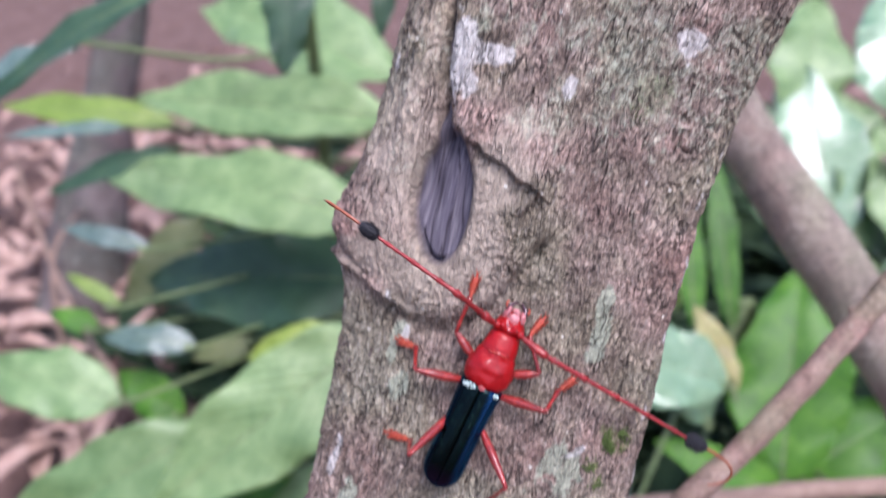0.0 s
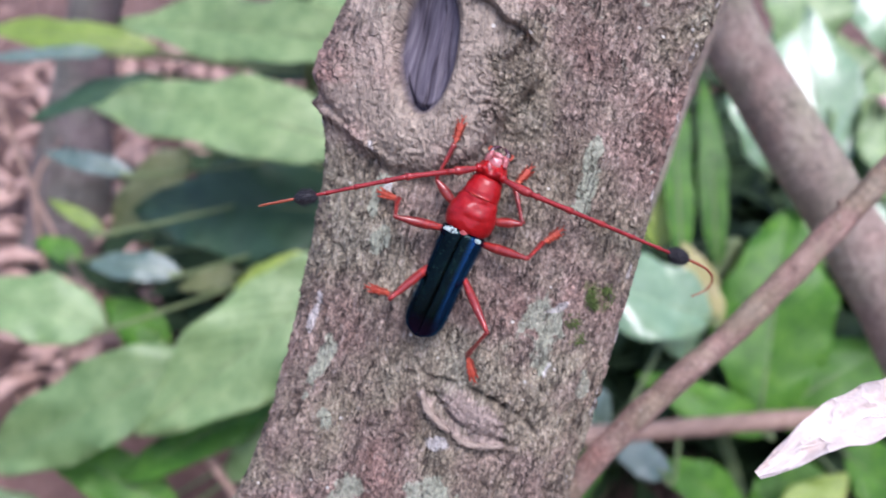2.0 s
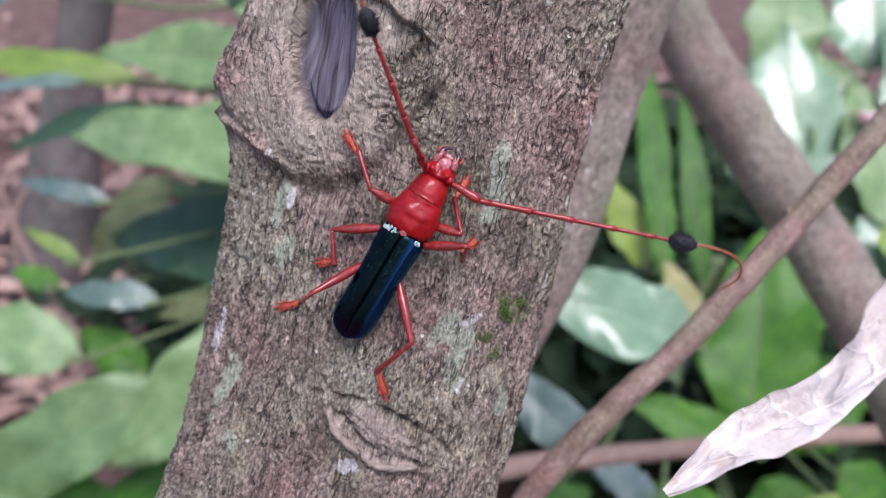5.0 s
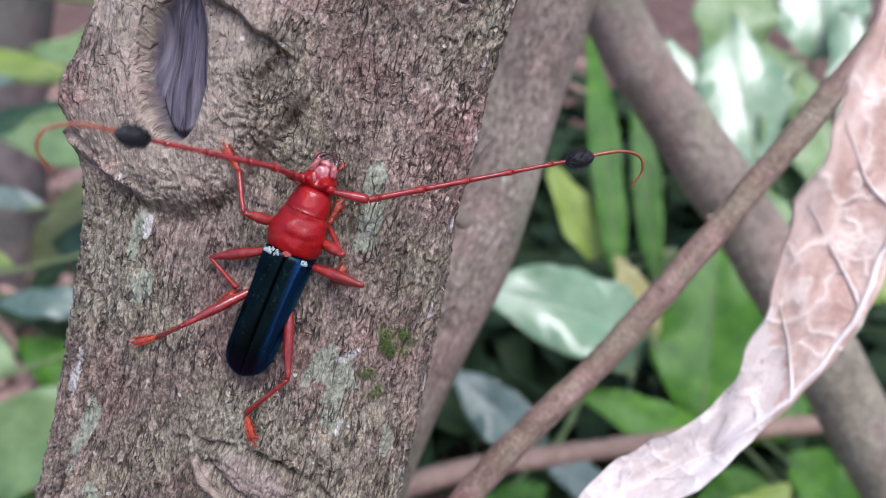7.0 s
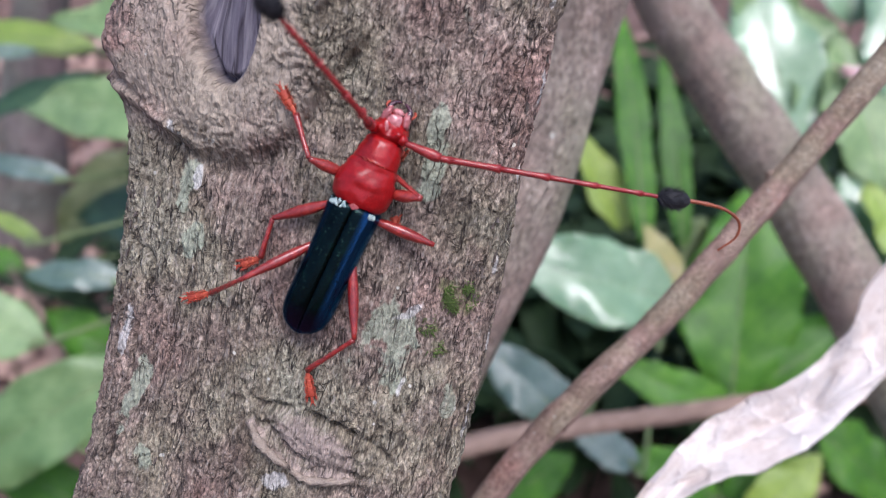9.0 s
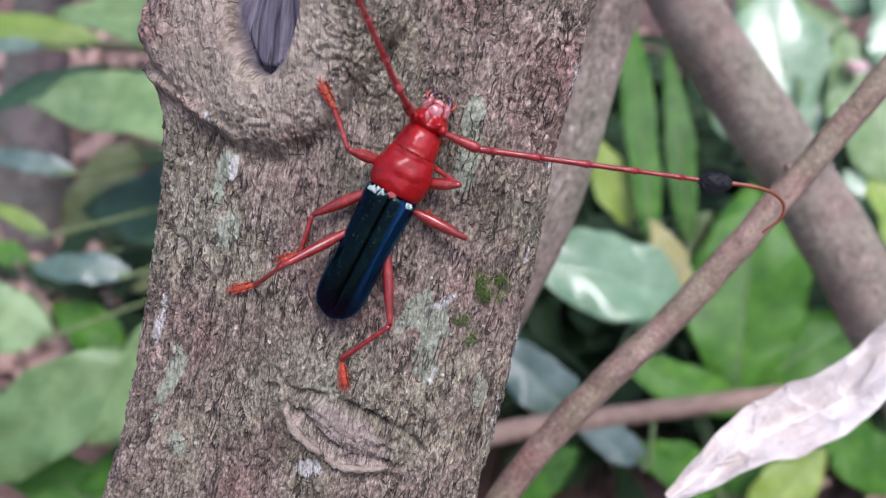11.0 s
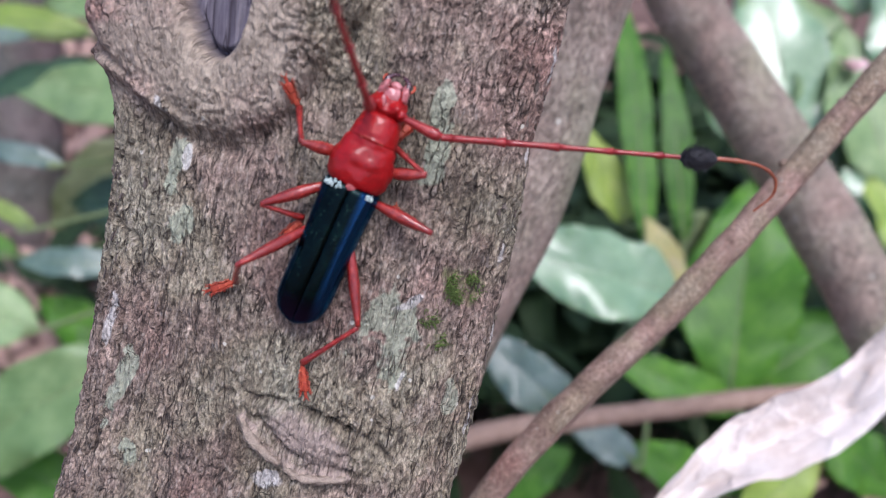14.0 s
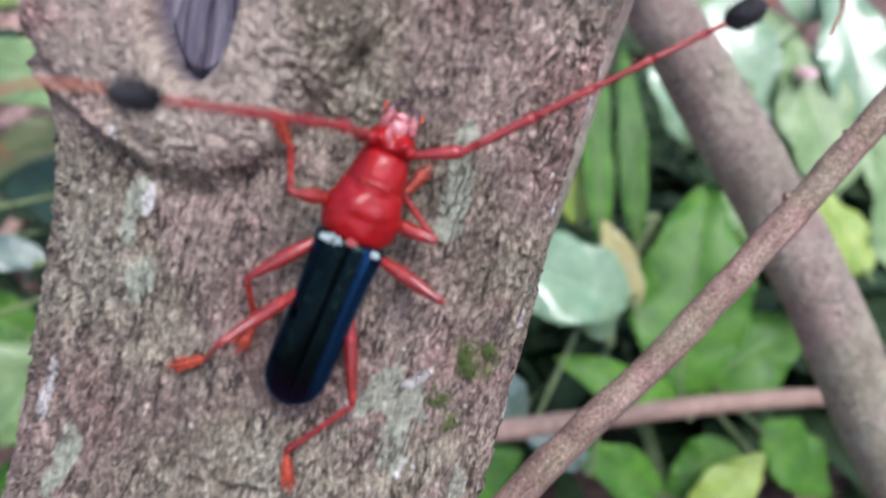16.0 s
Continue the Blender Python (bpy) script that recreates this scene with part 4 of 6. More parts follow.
woody("twig", "pale thin twig curving upward", "twig",
      [(-0.36, 0.33, 0.0), (-0.362, 0.35, 0.15), (-0.363, 0.369, 0.253), (-0.368, 0.395, 0.293), (-0.361, 0.432, 0.313)],
      lambda k: 0.003 - 0.0012 * k, TWIG, 10, 8, 0.15)


woody("tree", "grey-brown tree trunk standing behind the leaves", "tree",
      [(-0.575, 0.67, -0.04), (-0.56, 0.70, 0.08), (-0.535, 0.76, 0.22), (-0.50, 0.84, 0.40), (-0.45, 0.95, 0.75)],
      lambda k: 0.070 - 0.038 * min(1.0, k * 1.6), DIM_BARK, 30, 10, 0.10, knots=((0.4, 4.4, 0.012),))


def leaf_blade(length, width, arch, fold, seed, nu=30, nv=10):
    """A pointed blade along x, its upper side to z: grid with two skins."""
    rng = random.Random(seed)
    ph, ph2 = rng.uniform(0, 6), rng.uniform(0, 6)
    bm = bmesh.new()
    uvs = []
    skins = []
    for lay in (0, 1):
        rows = []
        for i in range(nu + 1):
            k = i / nu
            w = 0.5 * width * max(0.0, math.sin(math.pi * min(1, k ** 0.82)) ** 0.72) * (1 - 0.12 * k) + 0.0004
            row = []
            for j in range(-nv, nv + 1):
                v = j / nv
                edge = 1 + (0.04 * math.sin(k * 23 + ph + (1.3 if v > 0 else 0)) + 0.05 * math.sin(k * 9 + ph2 + (2.3 if v > 0 else 0))) * abs(v) ** 2
                y = v * w * edge
                z = arch * length * (4 * k * (1 - k)) * 0.5 - arch * length * 0.8 * k * k + fold * abs(y) - 0.5 * fold * y * y / max(w, 1e-4)
                z += 0.06 * width * math.sin(k * 14 + ph2 + 2.2 * v) * v * v + 0.02 * width * math.sin(k * 31 + ph + 3 * v) * v * v
                z += 0.009 * width * math.sin((k - 0.32 * abs(v)) * 88 + 2 * math.sin(k * 9 + ph))
                z -= (0.00035 + 0.0005 * math.exp(-abs(v) * 9)) * lay
                row.append(bm.verts.new((k * length, y, z)))
                uvs.append((k, v))
            rows.append(row)
        skins.append(rows)
        for a, b in zip(rows, rows[1:]):
            for j in range(len(a) - 1):
                f = (a[j], b[j], b[j + 1], a[j + 1])
                bm.faces.new(f if lay == 0 else f[::-1])
    top, low = skins
    for i in range(nu):
        for e in (0, -1):
            f = (top[i][e], low[i][e], low[i + 1][e], top[i + 1][e])
            bm.faces.new(f if e == 0 else f[::-1])
    return bm, uvs


def build_plant(name, label, base, top):
    plant = new(name)
    tagged(plant, label, "plant")
    plant.location = base
    bpy.context.view_layer.update()
    pts = bezier_points([(0, 0, -0.02), (Vector(top) - Vector(base)) * 0.5 + Vector((0.01, 0, 0.02)), Vector(top) - Vector(base)], 10)
    part("stem", tube(pts, lambda k: 0.008 - 0.004 * k, 10, bumpy=0.1), STEM, plant)
    plant["count"] = 0
    STEMS[plant.name] = pts
    return plant


STEMS = {}


def add_leaf(plant, base, tip, width, tone):
    origin = plant.location.copy()
    base, tip = Vector(base) - origin, Vector(tip) - origin
    plant["count"] += 1
    seed = plant["count"] * 7 + int(abs(base.x) * 1000)
    rng = random.Random(seed)
    x = (tip - base).normalized()
    lift = Vector((rng.uniform(-0.25, 0.25), -0.55, 0.75 + rng.uniform(-0.2, 0.2)))
    y = lift.cross(x).normalized()
    z = x.cross(y)
    m = Matrix((x, y, z)).transposed().to_4x4()
    m.translation = base
    length = (tip - base).length
    bm, uvs = leaf_blade(length, width * 1.08, rng.uniform(0.03, 0.10), rng.uniform(0.1, 0.3), seed)
    leaf = part("leaf", bm, LEAVES[tone], plant)
    leaf.matrix_basis = m
    uv_by(leaf.data, lambda i: uvs[i])
    rib_pts = []
    for i in range(0, 31, 2):
        rib_pts.append(leaf.data.vertices[i * 21 + 10].co - Vector((0, 0, 0.0003)))
    part("midrib", tube(rib_pts, lambda k: 0.0011 * (1 - 0.85 * k) * (length / 0.15) ** 0.5, 6), STEM, leaf)
    pts = STEMS[plant.name]
    near = min(pts[2:], key=lambda p: (p - base).length + (0.25 if p.z > base.z else 0))
    mid = (near + base) * 0.5 + Vector((0, 0.02, -0.015))
    part("petiole", tube(bezier_points([near, mid, base - x * 0.004, base + x * 0.006], 5), lambda k: 0.0022 - 0.001 * k, 6), STEM, plant)


def plants():
    plant = build_plant("broad_leaved_plant", "low plant with broad pale and dark green leaves over the soil", (-0.06, 0.42, 0.0), (-0.05, 0.46, 0.42))
    add_leaf(plant, *((-0.07, 0.323, 0.373), (-0.29, 0.365, 0.387), 0.06, "light"))
    add_leaf(plant, *((-0.069, 0.38, 0.425), (-0.289, 0.434, 0.42), 0.055, "light"))
    add_leaf(plant, *((-0.074, 0.445, 0.434), (-0.258, 0.523, 0.481), 0.078, "light"))
    add_leaf(plant, *((-0.27, 0.461, 0.386), (-0.429, 0.461, 0.403), 0.029, "lime"))
    add_leaf(plant, *((-0.287, 0.42, 0.398), (-0.394, 0.409, 0.392), 0.013, "pale"))
    add_leaf(plant, *((-0.255, 0.431, 0.375), (-0.368, 0.405, 0.346), 0.022, "dark"))
    add_leaf(plant, *((-0.121, 0.48, 0.364), (-0.25, 0.486, 0.386), 0.035, "dark"))
    add_leaf(plant, *((-0.085, 0.35, 0.306), (-0.281, 0.371, 0.285), 0.083, "dark"))
    add_leaf(plant, *((-0.25, 0.435, 0.307), (-0.317, 0.39, 0.243), 0.04, "olive"))
    add_leaf(plant, *((-0.237, 0.318, 0.346), (-0.303, 0.322, 0.359), 0.014, "pale"))
    add_leaf(plant, *((-0.256, 0.295, 0.312), (-0.296, 0.304, 0.33), 0.01, "lime"))
    add_leaf(plant, *((-0.299, 0.323, 0.267), (-0.335, 0.328, 0.279), 0.018, "mid"))
    add_leaf(plant, *((-0.2, 0.283, 0.288), (-0.268, 0.282, 0.294), 0.022, "pale"))
    add_leaf(plant, *((-0.214, 0.27, 0.232), (-0.266, 0.284, 0.259), 0.03, "mid"))
    add_leaf(plant, *((-0.176, 0.327, 0.26), (-0.224, 0.316, 0.248), 0.018, "olive"))
    add_leaf(plant, *((-0.24, 0.244, 0.268), (-0.346, 0.25, 0.288), 0.045, "light"))
    add_leaf(plant, *((-0.066, 0.265, 0.32), (-0.201, 0.178, 0.236), 0.068, "light"))
    add_leaf(plant, *((-0.175, 0.223, 0.266), (-0.317, 0.17, 0.198), 0.055, "light"))
    add_leaf(plant, *((-0.126, 0.242, 0.217), (-0.228, 0.188, 0.18), 0.037, "mid"))
    add_leaf(plant, *((-0.09, 0.244, 0.216), (-0.166, 0.206, 0.164), 0.04, "light"))
    add_leaf(plant, *((-0.193, 0.193, 0.147), (-0.303, 0.214, 0.192), 0.036, "mid"))
    add_leaf(plant, *((-0.077, 0.221, 0.142), (-0.159, 0.242, 0.182), 0.029, "dark"))
    add_leaf(plant, *((-0.108, 0.312, 0.286), (-0.171, 0.296, 0.268), 0.023, "lime"))
    # small pale leaf added in place of a shiny leaf's highlight
    add_leaf(plant, *((-0.056, 0.236, 0.293), (-0.076, 0.244, 0.308), 0.015, "pale"))
    add_leaf(plant, *((-0.266, 0.172, 0.122), (-0.356, 0.188, 0.157), 0.036, "light"))
    plant = build_plant("overhanging_shrub", "shrub with narrow dark leaves hanging from above", (-0.2, 0.62, 0.0), (-0.12, 0.36, 0.60))
    add_leaf(plant, *((-0.174, 0.307, 0.531), (-0.295, 0.26, 0.468), 0.02, "dark"))
    add_leaf(plant, *((-0.259, 0.331, 0.486), (-0.333, 0.312, 0.464), 0.02, "pale"))
    add_leaf(plant, *((-0.092, 0.254, 0.548), (-0.096, 0.226, 0.501), 0.023, "dark"))
    add_leaf(plant, *((-0.049, 0.256, 0.546), (-0.05, 0.239, 0.517), 0.011, "dark"))
    plant = build_plant("broad_leaved_plant", "leafy plant with upright green, lime and yellowing leaves", (0.2, 0.42, 0.0), (0.22, 0.40, 0.27))
    add_leaf(plant, *((0.156, 0.325, 0.289), (0.145, 0.483, 0.43), 0.023, "mid"))
    add_leaf(plant, *((0.198, 0.368, 0.261), (0.189, 0.487, 0.381), 0.022, "mid"))
    add_leaf(plant, *((0.147, 0.35, 0.29), (0.11, 0.391, 0.352), 0.031, "lime"))
    add_leaf(plant, *((0.17, 0.282, 0.278), (0.052, 0.279, 0.316), 0.055, "glossy"))
    add_leaf(plant, *((0.166, 0.289, 0.236), (0.121, 0.313, 0.308), 0.037, "glossy"))
    add_leaf(plant, *((0.177, 0.287, 0.267), (0.152, 0.319, 0.316), 0.022, "yellow"))
    add_leaf(plant, *((0.218, 0.269, 0.204), (0.247, 0.391, 0.309), 0.079, "mid"))
    add_leaf(plant, *((0.242, 0.304, 0.165), (0.337, 0.343, 0.217), 0.066, "mid"))
    add_leaf(plant, *((0.223, 0.262, 0.194), (0.13, 0.28, 0.225), 0.03, "mid"))
    add_leaf(plant, *((0.095, 0.199, 0.25), (0.039, 0.225, 0.291), 0.032, "pale"))
    add_leaf(plant, *((0.141, 0.207, 0.206), (0.098, 0.218, 0.224), 0.022, "pale"))
    add_leaf(plant, *((0.201, 0.216, 0.163), (0.143, 0.232, 0.19), 0.033, "mid"))
    add_leaf(plant, *((0.258, 0.234, 0.187), (0.205, 0.217, 0.165), 0.042, "mid"))
    add_leaf(plant, *((0.279, 0.258, 0.184), (0.339, 0.233, 0.145), 0.048, "mid"))
    add_leaf(plant, *((0.213, 0.193, 0.164), (0.263, 0.221, 0.203), 0.031, "lime"))
    add_leaf(plant, *((0.057, 0.222, 0.144), (0.108, 0.242, 0.171), 0.032, "mid"))
    plant = build_plant("broad_leaved_plant", "bushy plant with glossy light green leaves", (0.37, 0.5, 0.0), (0.36, 0.5, 0.36))
    add_leaf(plant, *((0.256, 0.46, 0.303), (0.225, 0.532, 0.41), 0.053, "glossy"))
    add_leaf(plant, *((0.295, 0.441, 0.309), (0.267, 0.55, 0.433), 0.071, "glossy"))
    add_leaf(plant, *((0.337, 0.432, 0.293), (0.311, 0.536, 0.41), 0.071, "light"))
    add_leaf(plant, *((0.356, 0.399, 0.297), (0.33, 0.5, 0.392), 0.063, "light"))
    add_leaf(plant, *((0.383, 0.441, 0.34), (0.366, 0.533, 0.438), 0.059, "glossy"))
    add_leaf(plant, *((0.296, 0.374, 0.264), (0.268, 0.424, 0.338), 0.055, "light"))
    add_leaf(plant, *((0.336, 0.325, 0.244), (0.316, 0.398, 0.316), 0.055, "glossy"))
    add_leaf(plant, *((0.352, 0.324, 0.276), (0.322, 0.376, 0.319), 0.039, "lime"))
    add_leaf(plant, *((0.424, 0.357, 0.232), (0.386, 0.435, 0.348), 0.061, "light"))
    add_leaf(plant, *((0.269, 0.515, 0.382), (0.299, 0.606, 0.478), 0.068, "light"))
    add_leaf(plant, *((0.35, 0.523, 0.39), (0.372, 0.617, 0.49), 0.073, "glossy"))


plants()


def build_litter():
    rng = random.Random(11)
    bm = bmesh.new()
    for q in range(800):
        x, y = (rng.uniform(-1.5, 1.0), rng.uniform(0.2, 2.0)) if q < 260 else (rng.uniform(-1.0, -0.1), rng.uniform(0.35, 1.5))
        long, wide, turn = rng.uniform(0.03, 0.09), rng.uniform(0.012, 0.03), rng.uniform(0, 6.283)
        m = pose(x, y, 0.035 + rng.uniform(0, 0.015), rng.uniform(-25, 25), rng.uniform(-25, 25), math.degrees(turn))
        rows = []
        for i in range(7):
            k = i / 6
            w = wide * 0.5 * math.sin(math.pi * min(0.98, k * 0.95 + 0.03)) ** 0.7
            rows.append([bm.verts.new(m @ Vector((k * long, v * w, abs(v) * w * 0.5 + 0.01 * math.sin(k * 3)))) for v in (-1, -0.5, 0, 0.5, 1)])
        for a, b in zip(rows, rows[1:]):
            for j in range(4):
                bm.faces.new((a[j], b[j], b[j + 1], a[j + 1]))
    tagged(part("leaf_litter", bm, LITTER), "scattered pinkish-brown fallen leaves lying on the soil", "leaf litter", kind="stuff")


build_litter()


# leaves added so that the shaded gaps behind the plants come out dark
def build_undergrowth():
    rng = random.Random(23)
    bm = bmesh.new()
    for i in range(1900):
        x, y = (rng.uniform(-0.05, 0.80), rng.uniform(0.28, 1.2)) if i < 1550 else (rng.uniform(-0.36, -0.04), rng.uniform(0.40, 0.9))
        if max(abs(x - 0.3) / 0.5, abs(y - 0.72) / 0.5) > 0.72 + 0.35 * noise.noise(Vector((x * 5, y * 5, 2))) and i < 1550:
            x, y = 0.3 + (x - 0.3) * 0.7, 0.6 + (y - 0.72) * 0.6
        long, wide, turn = rng.uniform(0.05, 0.12), rng.uniform(0.02, 0.045), rng.uniform(0, 6.283)
        z = rng.uniform(0.03, 0.17)
        m = pose(x, y, z, rng.uniform(-35, 35), rng.uniform(-40, 10), math.degrees(turn))
        foot = Vector((x, y, -0.01))
        rows = []
        for i in range(8):
            k = i / 7
            w = wide * 0.5 * math.sin(math.pi * min(0.985, k * 0.95 + 0.03)) ** 0.7
            rows.append([bm.verts.new(m @ Vector((k * long, v * w, abs(v) * w * 0.4 - long * 0.25 * k * k))) for v in (-1, -0.5, 0, 0.5, 1)])
        for a, b in zip(rows, rows[1:]):
            for j in range(4):
                bm.faces.new((a[j], b[j], b[j + 1], a[j + 1]))
        tube([foot, (foot + m.translation) * 0.5 + Vector((0.005, 0, 0)), m.translation], 0.0012, 4, bm)
    ob = part("undergrowth", bm, SHADED_UNDER)
    tagged(ob, "undergrowth added to fill the gaps, leaves coloured dark for shade", "undergrowth", kind="stuff")


build_undergrowth()


def build_flower():
    flower = new("flower")
    flower.location = (0.329, 0.46, 0.369)
    tagged(flower, "small faded pink flower among the glossy leaves", "flower")
    for i in range(5):
        bm, uvs = leaf_blade(0.013, 0.009, 0.15, 0.2, 60 + i, 8, 3)
        petal = part("petal", bm, PETAL, flower)
        petal.matrix_basis = pose(0, 0, 0, 40, -25, 72 * i)
    part("stalk", tube(bezier_points([(0, 0, 0), (0.01, 0.02, -0.08), (0.02, 0.035, -0.2), (0.03, 0.04, -0.37)], 6), 0.0015, 6), STEM, flower)


build_flower()


# ---- the withered leaf close to the lens ----
def build_dry_leaf():
    top = new("withered_leaf")
    tagged(top, "curled pinkish-white withered leaf hanging beside the stick", "leaf")
    axis = bezier_points([(0.0472, -0.0453, 0.5082), (0.0543, -0.0432, 0.5144), (0.0622, -0.0422, 0.5200), (0.0682, -0.0402, 0.5275), (0.0728, -0.0362, 0.5390), (0.0752, -0.0318, 0.5500), (0.0785, -0.0254, 0.5610), (0.0830, -0.0150, 0.5720)], 10)
    n, nv = len(axis), 12
    bm = bmesh.new()
    rows_all, mids, sides, rib_at = [], [], [], []
    for lay in (0, 1):
        rows = []
        for i, p in enumerate(axis):
            k = i / (n - 1)
            way = (axis[min(i + 1, n - 1)] - axis[max(i - 1, 0)]).normalized()
            look_at = Vector((0.0, -0.66, 0.75)).normalized()
            twist = 0.4 * math.sin(k * 7.0 - 0.4)
            side = way.cross(look_at).normalized()
            up = side.cross(way)
            side, up = side * math.cos(twist) + up * math.sin(twist), up * math.cos(twist) - side * math.sin(twist)
            w = 0.0050 * min(1.0, (k + 0.012) / 0.2) ** 0.7 * (0.58 + 0.46 * math.exp(-((k - 0.62) / 0.2) ** 2)) * min(1.0, (1.02 - k) / 0.22) ** 0.7 * (1 - 0.34 * math.exp(-((k - 0.42) / 0.10) ** 2) + 0.40 * math.exp(-((k - 0.86) / 0.14) ** 2)) + 0.0001
            row = []
            for j in range(-nv, nv + 1):
                v = j / nv
                e = 1 + (0.08 * math.sin(k * 26 + 1.4 * (1 if v > 0 else 2)) + 0.16 * noise.noise(Vector((k * 22, 5 if v > 0 else 9, 0)))) * abs(v) ** 3
                curl = 0.45 * w * v * v * (1 + 0.5 * math.sin(k * 9 + v)) + -0.3 * w * max(0.0, abs(v) - 0.78) * (1 + math.sin(k * 17 + 2 * v))
                vein = 0.0002 * math.sin((k + 0.03 * math.sin(k * 21 + v) - 0.10 * abs(v)) * 52 + (1.5 if v > 0 else 0))
                crumple = 0.0009 * noise.noise(Vector((k * 12, v * 2.2, 4))) + 0.00035 * noise.noise(Vector((k * 40, v * 7, 9)))
                row.append(bm.verts.new(p + side * v * w * e + up * (curl + vein + crumple - 0.00022 * lay)))
            rows.append(row)
            if lay == 0:
                fold_k = min(1.0, max(0.0, (k - 0.22) / 0.26))
                rib_at.append(nv + int(0.9 * nv * fold_k * fold_k * (3 - 2 * fold_k)))
                mids.append(row[rib_at[-1]].co.copy() + up * 0.0001)
                sides.append((side, up, w))
        rows_all.append(rows)
        for a, b in zip(rows, rows[1:]):
            for j in range(2 * nv):
                f = (a[j], b[j], b[j + 1], a[j + 1])
                bm.faces.new(f if lay else f[::-1])
    for e in (0, -1):
        for i in range(n - 1):
            bm.faces.new((rows_all[0][i][e], rows_all[1][i][e], rows_all[1][i + 1][e], rows_all[0][i + 1][e]))
    ribs = []
    for i, sgn in ((6, 1), (10, -1), (15, 1), (22, -1), (31, -1), (39, -1), (46, -1), (54, -1)):
        line = []
        for q in range(8):
            k = min(i + q, n - 1)
            end = 2 * nv if sgn > 0 else 0
            j = rib_at[k] + int((end - rib_at[k]) * 0.95 * q / 7)
            line.append(rows_all[0][k][j].co.copy() + sides[k][1] * 0.0001)
        ribs.append(line)
    blade = part("blade", bm, DRY, top)
    blade.data.materials.append(DRY_UNDER)
    for f in blade.data.polygons:
        i, j = (f.vertices[0] % (n * (2 * nv + 1))) // (2 * nv + 1), f.vertices[0] % (2 * nv + 1)
        f.material_index = int(i + 0.35 * (j - nv) + 3 * noise.noise(f.center * 300) < 0.46 * n)
    part("midrib", tube(mids, lambda k: 0.00010 + 0.0003 * k, 8), DRY_RIB, top)
    for q, line in enumerate(ribs):
        part("vein", tube(line, lambda k: (0.0001 if q < 4 else 0.00019) * (1 - 0.7 * k), 5), DRY_RIB, top)
    part("stalk", tube(bezier_points([axis[-1], (0.0950, 0.0100, 0.5900), (0.1350, 0.0600, 0.5860), (0.1670, 0.0945, 0.5680)], 8), 0.0007, 6), TWIG, top)


build_dry_leaf()

# ---- the beetle: x forward, y to its left, z away from the bark ----
MM = 0.00108
beetle = new("longhorn_beetle")
tagged(beetle, "red beetle with dark metallic wing cases and black antenna tufts", "beetle")


def rings_along(stations, sides=28, squash=0.0):
    """Rings from (x, half width, top z, bottom z) in millimetres."""
    out = []
    for x, w, zt, zb in stations:
        ring = []
        for i in range(sides):
            a = 2 * math.pi * i / sides
            c, s = math.cos(a), math.sin(a)
            y = w * math.copysign(abs(c) ** (1 - squash), c)
            mid = zb + (zt - zb) * 0.42
            z = mid + (zt - mid) * max(s, 0) ** (1 - squash) if s >= 0 else mid + (mid - zb) * s
            ring.append(Vector((x, y, z)) * MM)
        out.append(ring)
    return out


def smooth_stations(rows, n=5):
    pts = np.array(rows, float)
    out = []
    for i in range(len(pts) - 1):
        a, b, c, d = pts[max(i - 1, 0)], pts[i], pts[i + 1], pts[min(i + 2, len(pts) - 1)]
        for k in range(n):
            t = k / n
            out.append(0.5 * (2 * b + (c - a) * t + (2 * a - 5 * b + 4 * c - d) * t * t + (3 * b - a - 3 * c + d) * t ** 3))
    out.append(pts[-1])
    return [tuple(r) for r in out]


